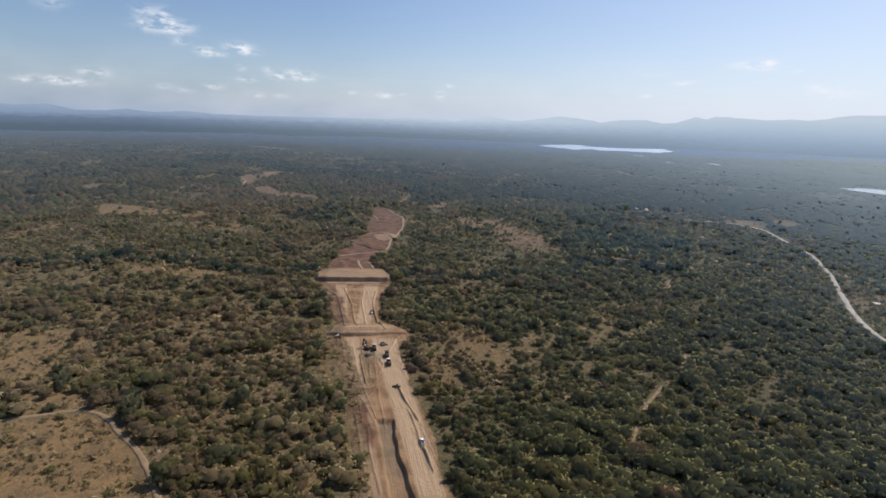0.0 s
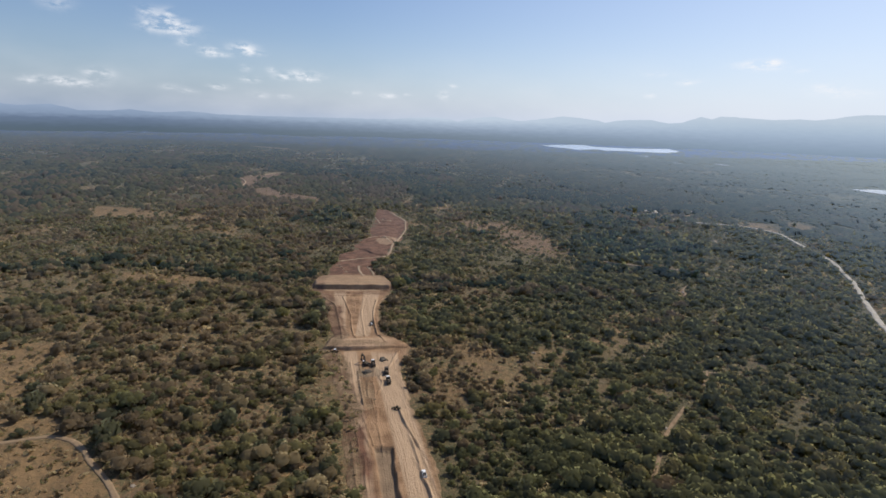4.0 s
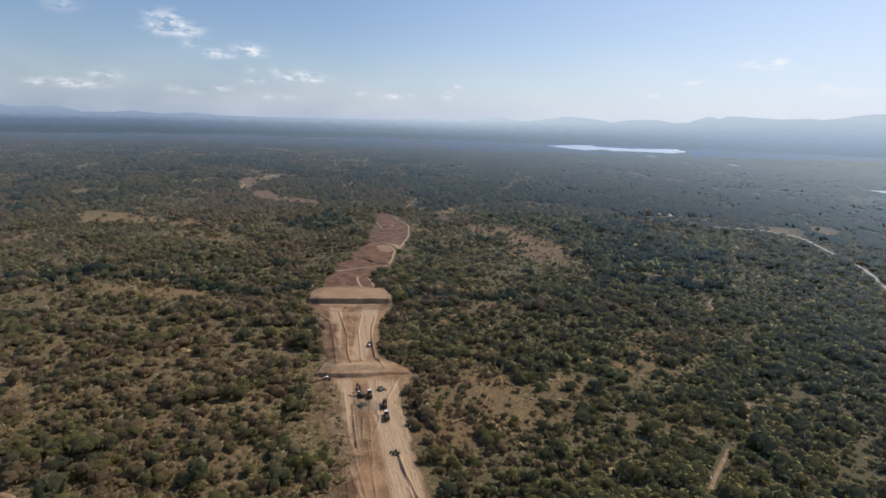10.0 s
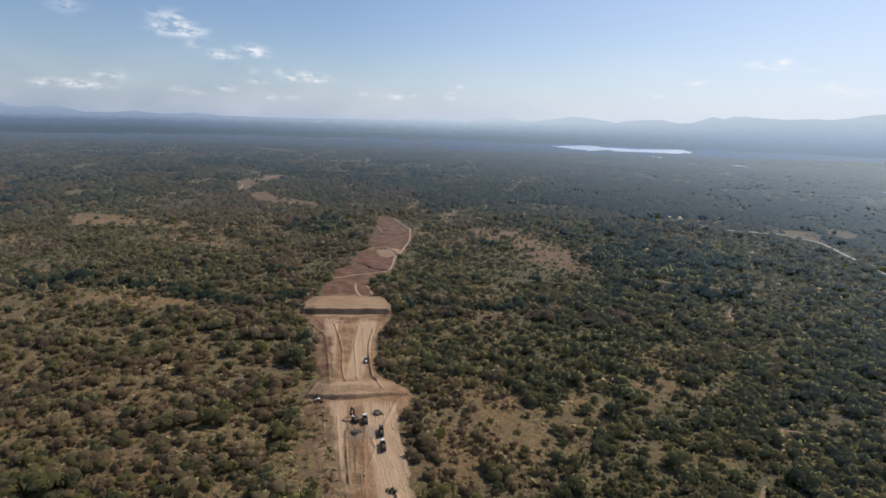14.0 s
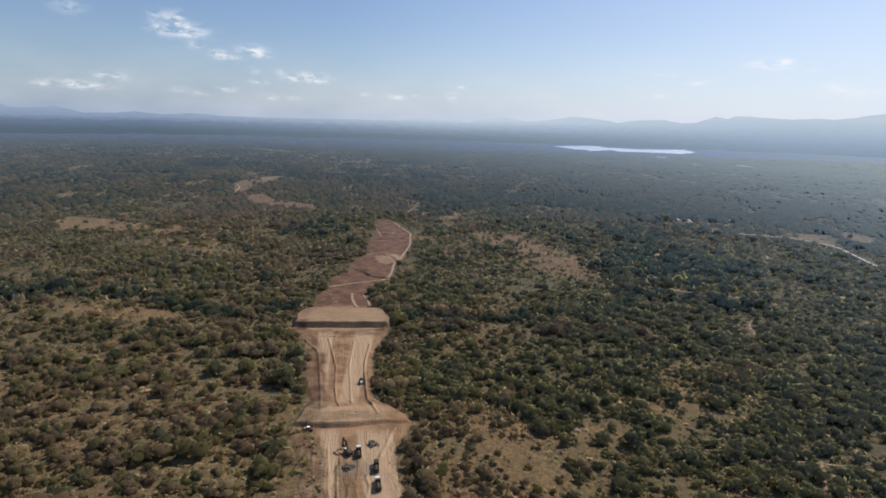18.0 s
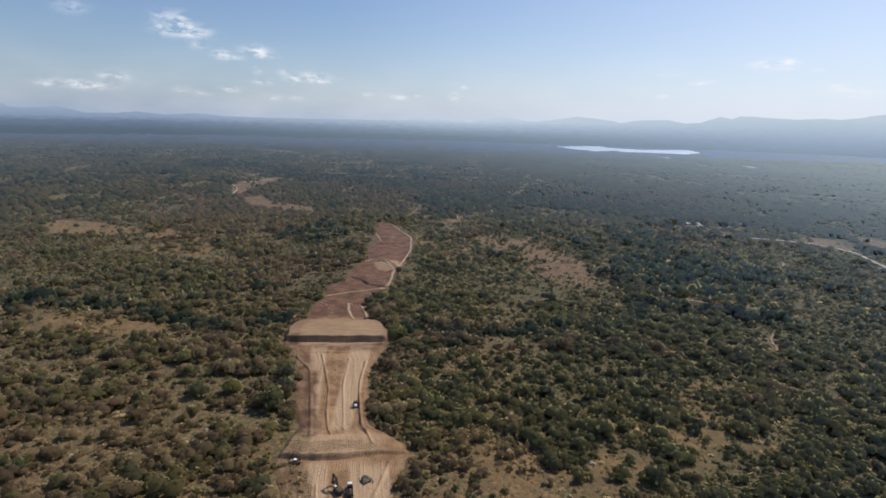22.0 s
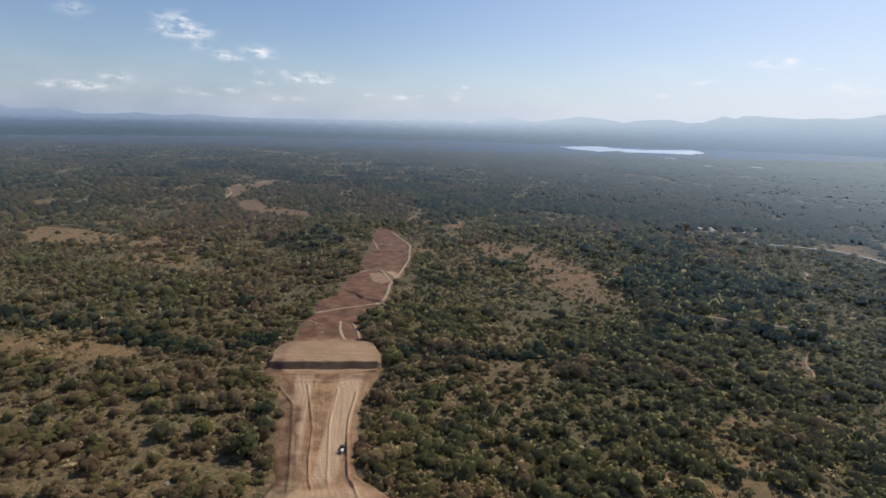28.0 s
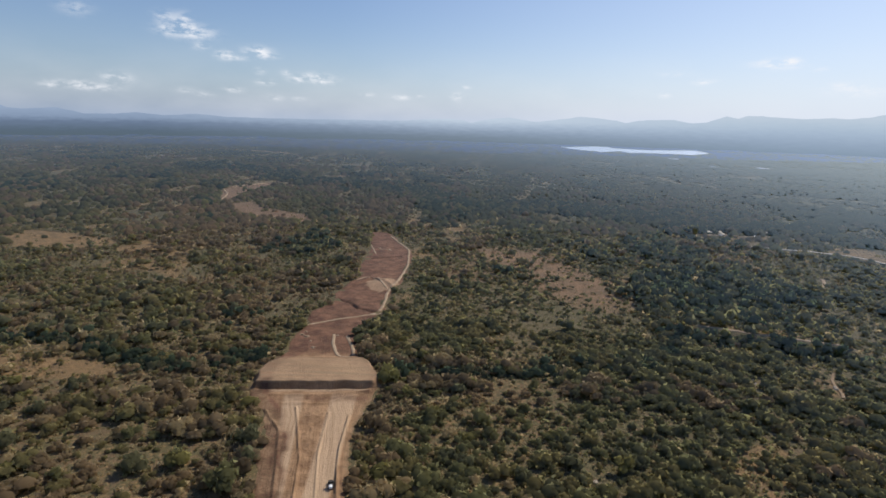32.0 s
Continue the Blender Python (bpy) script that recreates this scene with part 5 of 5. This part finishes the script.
def excavator(x, y, turn, swing, label):
    t = thing("excavator", label, "excavator", "site vehicles")
    for s in (-1, 1):
        bm = B(s * 1.2, 0, 0, .6, 4.1, .85, .92, .18)
        trk = part("track", bm, M_BLACK, t, "black steel crawler track")
        for i in range(5):
            part("track_roller", tube(bmesh.new(), s * 1.2, -1.5 + i * .75, .3, .22, .64, "X", 10), M_STEEL, trk)
    part("undercarriage", B(0, 0, .45, 1.9, 2.2, .5, .9, .06), M_STEEL, t)
    r = Matrix.Rotation(radians(swing), 4, "Z")

    def turned(bm):
        bmesh.ops.transform(bm, matrix=r, verts=bm.verts)
        return bm
    part("house", turned(B(.1, -.9, 1.05, 2.7, 3.3, 1.15, .95, .12)), M_DULL, t)
    part("counterweight", turned(B(0, -2.6, 1.05, 2.6, .8, 1.25, .92, .2)), M_STEEL, t)
    part("cab", turned(B(-.85, .75, 1.05, .98, 1.8, 1.75, .9, .1)), M_GLASS, t, "dark glazed cab")
    part("cab_roof", turned(B(-.85, .72, 2.78, .95, 1.65, .1, .92, .03)), M_WHITE, t)
    part("exhaust", turned(tube(bmesh.new(), .8, -1.3, 2.5, .08, .7, "Z", 8)), M_STEEL, t)
    part("engine_cover", turned(B(.3, -1.4, 2.18, 1.8, 1.7, .22, .9, .05)), M_DULL, t)
    boom = part("boom", turned(beam(beam(bmesh.new(), (.2, .6, 1.6), (.2, 2.0, 5.2), .75, 1.0), (.2, 1.7, 5.1), (.2, 4.6, 5.4), .7, .85)), M_STEEL, t)
    for s in (-.28, .28):
        part("boom_ram", turned(beam(bmesh.new(), (.2 + s * 1.7, 1.5, 1.4), (.2 + s * 1.7, 2.1, 4.3), .16, .16)), M_STEEL, boom)
    arm = part("dipper_arm", turned(beam(bmesh.new(), (.2, 4.4, 5.9), (.2, 5.2, 2.4), .5, .7)), M_STEEL, t)
    part("arm_ram", turned(beam(bmesh.new(), (.2, 2.6, 5.9), (.2, 4.4, 6.1), .16, .16)), M_STEEL, arm)
    bucket = part("bucket", turned(B(.2, 5.0, 1.2, 1.3, 1.2, 1.2, .7, .08)), M_STEEL, t)
    for i in range(5):
        part("tooth", turned(B(-.25 + i * .225, 4.4, 1.1, .1, .3, .14, .6, .01)), M_STEEL, bucket)
    return put(t, x, y, turn, 0.8)


def roller(x, y, turn, label):
    t = thing("road_roller", label, "road roller", "site vehicles")
    drum = part("drum", tube(bmesh.new(), 0, 1.9, .78, .78, 2.1, "X", 24), M_STEEL, t, "smooth dark steel drum")
    for s in (-1, 1):
        part("drum_arm", B(s * 1.15, 1.3, .65, .14, 2.2, .3, 1, .03), M_BLACK, t)
        wheel(t, s * .8, -1.35, .75, .55)
        part("canopy_post", B(s * .62, .15, 1.5, .08, .08, 1.35, 1, .01), M_BLACK, t)
        part("canopy_post", B(s * .62, -.75, 1.5, .08, .08, 1.35, 1, .01), M_BLACK, t)
    part("yoke", B(0, 2.85, .7, 2.3, .14, .35, 1, .03), M_BLACK, t)
    part("engine_hood", B(0, -1.9, 1.0, 1.45, 1.9, .85, .88, .1), M_WHITE, t)
    part("platform", B(0, -.25, .85, 1.6, 1.4, .5, 1, .05), M_BLACK, t)
    part("seat", B(0, -.5, 1.35, .5, .5, .65, .8, .06), M_BLACK, t)
    part("canopy", B(0, -.3, 2.85, 1.5, 1.5, .12, .95, .04), M_BLACK, t, "black sun canopy")
    return put(t, x, y, turn, 0.8)


def loader(x, y, turn, label):
    t = thing("wheel_loader", label, "wheel loader", "site vehicles")
    part("rear_body", B(0, -1.6, .8, 2.0, 2.9, 1.35, .9, .12), M_DULL, t)
    part("front_body", B(0, 1.1, .8, 1.3, 1.6, .9, .9, .08), M_DULL, t)
    part("cab", B(0, -.2, 1.5, 1.5, 1.5, 1.6, .88, .08), M_GLASS, t, "dark glazed cab")
    part("cab_roof", B(0, -.2, 3.1, 1.5, 1.6, .12, .95, .04), M_DULL, t)
    part("bucket", B(0, 3.6, .15, 2.8, 1.1, 1.1, .75, .06), M_STEEL, t)
    for s in (-1, 1):
        part("lift_arm", beam(bmesh.new(), (s * .6, 1.0, 1.7), (s * .6, 3.4, .8), .2, .4), M_DULL, t)
        for yy in (1.3, -1.7):
            wheel(t, s * 1.05, yy, .75, .6)
    return put(t, x, y, turn, 0.55)


pickup(-2.2, 192.3, 12, "white double-cab pickup parked on graded earth")
pickup(-52.4, 295.2, 84, "tan pickup parked at the foot of the earth bench", False, M_TAN)
excavator(-34.6, 280.6, 30, 8, "dusty crawler excavator with dark raised boom on pale earth")
tipper(-30.7, 280.6, 12, "loaded dump truck standing beside the excavator", M_WHITE, M_STEEL)
tipper(-23.2, 272.3, 8, "dark dump truck waiting on the graded lane", M_STEEL, M_BLACK)
tipper(-21.4, 262.7, 12, "dump truck with a white cab on the graded lane", M_WHITE, M_STEEL)
loader(-15.3, 237.2, 70, "dark wheel loader standing at the strip's rim")
roller(-38.6, 336.8, 10, "white and black road roller on the sandy lane")


def rubble(x, y, r, label):
    rnd = random.Random(int(x * 7 + y))
    t = thing("rubble_heap", label, "rubble heap")
    bm = bmesh.new()
    bmesh.ops.create_icosphere(bm, subdivisions=3, radius=1)
    for v in bm.verts:
        k = .8 + .5 * noise.noise(v.co * 1.8 + Vector((x, y, 0)))
        v.co = Vector((v.co.x * r * k, v.co.y * r * .9 * k, max(v.co.z, -.1) * r * .72 * k))
    part("heap", bm, M_RUBBLE, t)
    for i in range(16):
        a, d, s = rnd.uniform(0, 6.28), rnd.uniform(.5, 1.15) * r, rnd.uniform(.2, .5)
        bm = bmesh.new()
        bmesh.ops.create_icosphere(bm, subdivisions=1, radius=s)
        for v in bm.verts:
            v.co = v.co * rnd.uniform(.7, 1.2) + Vector((math.cos(a) * d, math.sin(a) * d, s * .4))
        part("boulder", bm, M_RUBBLE, t)
    return put(t, x, y, 0)


rubble(-26.5, 287, 2.4, "grey heap of broken stone on graded earth")
rubble(-33.0, 272, 2.2, "small dark heap of spoil between the lanes")


def heap(x, y, r, label):
    """A tipped heap of loose earth."""
    bm = bmesh.new()
    bmesh.ops.create_icosphere(bm, subdivisions=3, radius=1)
    for v in bm.verts:
        k = .8 + .5 * noise.noise(v.co * 1.6 + Vector((x, y, 0)))
        v.co = Vector((v.co.x * r * k, v.co.y * r * .8 * k, max(v.co.z, -.15) * r * .5 * k))
    me = bpy.data.meshes.new("earth_heap")
    bm.to_mesh(me)
    bm.free()
    me.materials.append(M_TRACK)
    return put(tagged(new("earth_heap", me), label, "earth heap", "tipped earth heaps"), x, y, 0)


for hx, hy, hr in ((-84.0, 469.4, 1.5), (-80.6, 466.9, 1.8), (-82.5, 473, 1.2), (-73.4, 452, 1.6), (-77, 461, 1.1), (-64, 470, 1.0), (-70, 690, 2.0), (-60, 686, 1.8)):
    heap(hx, hy, hr, "pale tipped heap of earth on red soil")


def dead_branch(x, y, turn, label):
    rnd = random.Random(8)
    t = thing("fallen_branch", label, "dead branch")
    part("stem", beam(beam(bmesh.new(), (-2.6, 0, .25), (.4, .3, .5), .3, .3), (.3, .25, .5), (3.0, -.5, .7), .2, .2), M_LOAD, t)
    for i in range(9):
        bx = -2.0 + i * .55
        a, l = rnd.choice((-1, 1)) * rnd.uniform(.5, 1.3), rnd.uniform(1.2, 2.8)
        ex, ey, ez = bx + math.cos(a) * l, math.sin(a) * l, rnd.uniform(.3, 1.5)
        limb = part("limb", beam(bmesh.new(), (bx, .1, .4), (ex, ey, ez), .14, .14), M_LOAD, t)
        part("twig", beam(bmesh.new(), (bx * .4 + ex * .6, ey * .6, .2 + ez * .5), (ex + .5, ey * 1.1 + .5, ez + .3), .08, .08), M_LOAD, limb)
    return put(t, x, y, turn)


dead_branch(-36.0, 225.5, 10, "dark dead branch fallen on the brown verge")
ob = heap(-25.6, 245.0, .55, "dark boulder lying on the graded lane")
ob.name, ob["category"], ob["group"] = "boulder", "boulder", ""
ob.data.materials[0] = M_RUBBLE


def house(x, y, turn, sx, sy, h, roofmat, label):
    t = thing("house", label, "house", "village houses")
    wall = part("wall", B(0, 0, -.6, sx, sy, h + .6, 1, .02), M_WALL, t)
    bm = bmesh.new()
    o, p = .5, h + sx * .24
    vs = [bm.verts.new(c) for c in ((-sx / 2 - o, -sy / 2 - o, h - .1), (0, -sy / 2 - o, p), (sx / 2 + o, -sy / 2 - o, h - .1),
                                    (-sx / 2 - o, sy / 2 + o, h - .1), (0, sy / 2 + o, p), (sx / 2 + o, sy / 2 + o, h - .1))]
    for f in ((0, 1, 4, 3), (1, 2, 5, 4), (0, 2, 1), (3, 4, 5), (0, 3, 5, 2)):
        bm.faces.new([vs[i] for i in f])
    part("roof", bm, roofmat, t)
    part("door", B(-sx * .1, -sy / 2 - .03, 0, .95, .1, 2.05, 1, .01), M_WOOD, t)
    for k in (-.32, .25):
        w = part("window", B(sx * k, -sy / 2 - .03, 1.0, 1.0, .1, 1.0, 1, .01), M_GLASS, t)
        part("sill", B(sx * k, -sy / 2 - .1, .92, 1.2, .2, .08, 1, .01), M_WALL, w)
    return put(t, x, y, turn, .72)


for hx, hy, ht, sx, sy, rf in [(311, 866, 20, 7, 12, M_ROOF), (294, 817, 70, 7, 14, M_ROOF), (322, 846, 30, 7, 14, M_ROOF), (299, 798, 10, 6, 8, M_ROOF), (314, 797, 40, 5, 6, M_THATCH), (337, 797, 75, 4, 7, M_ROOF),
                               (360, 822, 30, 6, 9, M_ROOF), (371, 838, 30, 5, 7, M_ROOF), (349, 812, 0, 5, 6, M_THATCH), (318, 384, 55, 4, 6, M_ROOF), (334, 396, 60, 4, 5, M_THATCH), (326, 374, 20, 4, 5, M_ROOF)]:
    house(hx, hy, ht, sx, sy, 2.6, rf, "small limewashed house with sheet metal roof" if rf is M_ROOF else "small hut with a weathered thatch roof")


# ---- single trees and shrubs ----
def tree_kind(seed, mat, tall, label, lobes=6, leaves=120):
    rng = np.random.default_rng(seed)
    t = thing("tree", label, "tree", "savanna trees")
    bm = bmesh.new()
    tube(bm, 0, 0, .45 * tall / 2 - .3, .20, .45 * tall + .6, "Z", 8, .11)
    for i in range(4):
        a = i * 1.6 + rng.uniform(0, .8)
        beam(bm, (0, 0, .3 * tall), (math.cos(a) * .26 * tall, math.sin(a) * .26 * tall, .62 * tall), .13, .13)
    part("trunk", bm, M_BARK, t)
    v, f, nn = clump(rng, lobes, leaves, .22, 1.0)
    v = v * np.array([.58 * tall, .58 * tall, .70 * tall]) + np.array([0, 0, .07 * tall])
    me = from_arrays("crown", v, f, [mat], attrs={"tone": np.full(len(v), rng.uniform(.2, .8))}, smooth=True)
    me.normals_split_custom_set_from_vertices(nn)
    c = new("crown", me)
    c.parent = t
    return t


TREE_KINDS = [tree_kind(101, LEAVES[2], 6.0, "dark green broad-crowned tree on dry soil"), tree_kind(102, LEAVES[1], 5.0, "green round-crowned tree in savanna scrub"),
              tree_kind(103, LEAVES[0], 4.6, "olive-leaved thorn tree in dry scrub"), tree_kind(104, LEAVES[3], 4.4, "leafless brown dry tree in the scrub", 4, 90),
              tree_kind(105, LEAVES[1], 7.0, "tall green tree beside the roadworks strip"), tree_kind(106, LEAVES[4], 4.2, "yellow-leaved small tree in green bush")]
# placed and sized to fit the camera's view: kind, x, y, size
MARKED = [(4, -73, 333, 1.15), (0, -76, 361, 1.1), (0, -160, 349, 1.1), (0, -119, 204, 1.25), (0, -81, 217, 1.15), (0, -34, 191, .9), (0, 125, 248, 1.25), (0, -72, 346, 1.0), (1, -87, 166, 1.3),
          (4, -124, 229, 1.1), (0, -106, 341, 1.0), (5, 62, 350, 1.3), (0, -167, 376, .8), (1, -96, 345, 1.0), (0, -162, 228, 1.0), (0, 176, 522, 1.5), (0, 215, 585, 1.5), (1, 455, 735, .9)]
spots = []
for k, x, y, s in MARKED:
    spots.append((k, x, y, s * 1.3))
rt = random.Random(77)
while len(spots) < 290:
    y = rt.uniform(165, 470)
    x = rt.uniform(-1, 1) * (y * .62 + 20)
    if float(inside(np.array([x]), np.array([y]))[0]) > -4 or float(clearing(np.array([x]), np.array([y]))[0]) > .4 or min(float(away(np.array([x]), np.array([y]), l)[0]) for l in (FARM_TRACK, FOOTPATH)) < 4:
        continue
    g = float(greenness(np.array([x]), np.array([y]))[0])
    spots.append((rt.choice([0, 1, 1, 2, 3] if g > .5 else [0, 0, 2, 3, 3, 1]), x, y, rt.uniform(.55, 1.0)))
for i, (k, x, y, s) in enumerate(spots):
    m = Matrix.Translation((x, y, float(surface(x, y)) - .05)) @ Matrix.Rotation(rt.uniform(0, 6.28), 4, "Z") @ Matrix.Scale(s, 4)
    copy_thing(TREE_KINDS[k], m)
for t in TREE_KINDS:
    for o in list(t.children):
        bpy.data.objects.remove(o)
    bpy.data.objects.remove(t)


def shrub_kind(seed, mat, label):
    rng = np.random.default_rng(seed)
    t = thing("shrub", label, "shrub", "savanna shrubs")
    bm = bmesh.new()
    for i in range(4):
        a = i * 1.57 + rng.uniform(0, .9)
        beam(bm, (0, 0, -.2), (math.cos(a) * .5, math.sin(a) * .5, 1.0), .07, .07)
    part("stem", bm, M_BARK, t)
    v, f, nn = clump(rng, 5, 90, .22, .9)
    me = from_arrays("crown", v * np.array([1.5, 1.5, 1.45]) + np.array([0, 0, .12]), f, [mat], attrs={"tone": np.full(len(v), rng.uniform(.3, .9))}, smooth=True)
    me.normals_split_custom_set_from_vertices(nn)
    new("crown", me).parent = t
    return t


SHRUB_KINDS = [shrub_kind(201, LEAVES[0], "olive-leaved round shrub on brown soil"), shrub_kind(202, LEAVES[1], "green rounded shrub in the scrub"),
               shrub_kind(203, LEAVES[3], "brown half-bare dry shrub on soil"), shrub_kind(204, LEAVES[5], "straw-coloured withered shrub on sandy soil")]
count = 0
while count < 280:
    y = rt.uniform(160, 430)
    e = edges(np.array([y]))
    x = float(e[0][0]) - abs(rt.gauss(0, 26)) - 2.5 if rt.random() < .5 else float(e[1][0]) + abs(rt.gauss(0, 26)) + 2.5
    if float(clearing(np.array([x]), np.array([y]))[0]) > .4 or min(float(away(np.array([x]), np.array([y]), l)[0]) for l in (FARM_TRACK, FOOTPATH)) < 3:
        continue
    m = Matrix.Translation((x, y, float(surface(x, y)) - .05)) @ Matrix.Rotation(rt.uniform(0, 6.28), 4, "Z") @ Matrix.Scale(rt.uniform(.7, 1.5), 4)
    copy_thing(rt.choice(SHRUB_KINDS[:3] if x > -40 else SHRUB_KINDS), m)
    count += 1
for t in SHRUB_KINDS:
    for o in list(t.children):
        bpy.data.objects.remove(o)
    bpy.data.objects.remove(t)


def rock_mesh(seed):
    rnd = random.Random(seed)
    bm = bmesh.new()
    bmesh.ops.create_icosphere(bm, subdivisions=2, radius=1)
    off = Vector((rnd.uniform(0, 9), rnd.uniform(0, 9), 0))
    for v in bm.verts:
        v.co = v.co * (.8 + .45 * noise.noise(v.co * 1.3 + off))
        v.co.z = max(v.co.z * .6, -.25)
    me = bpy.data.meshes.new("rock")
    bm.to_mesh(me)
    bm.free()
    me.materials.append(M_ROCK)
    return me


ROCKS = [rock_mesh(i) for i in range(5)]
for cx, cy, n, sp in ((182, 424, 14, 8), (153, 429, 8, 5), (190, 485, 16, 26), (92, 226, 8, 9), (40, 310, 8, 14), (-20, 330, 8, 9), (70, 330, 8, 16), (128, 300, 6, 12), (-100, 300, 8, 25), (-78, 180, 8, 12)):
    for i in range(n):
        x, y, k = cx + rt.gauss(0, sp), cy + rt.gauss(0, sp * .5), rt.uniform(.5, 1.5)
        if float(inside(np.array([x]), np.array([y]))[0]) > -2:
            continue
        ob = tagged(new("rock", rt.choice(ROCKS)), "pale weathered rock lying on dry soil", "rock", "scattered rocks")
        ob.matrix_world = Matrix.Translation((x, y, float(surface(x, y)))) @ Matrix.Rotation(rt.uniform(0, 6.28), 4, "Z") @ Matrix.Scale(k, 4)
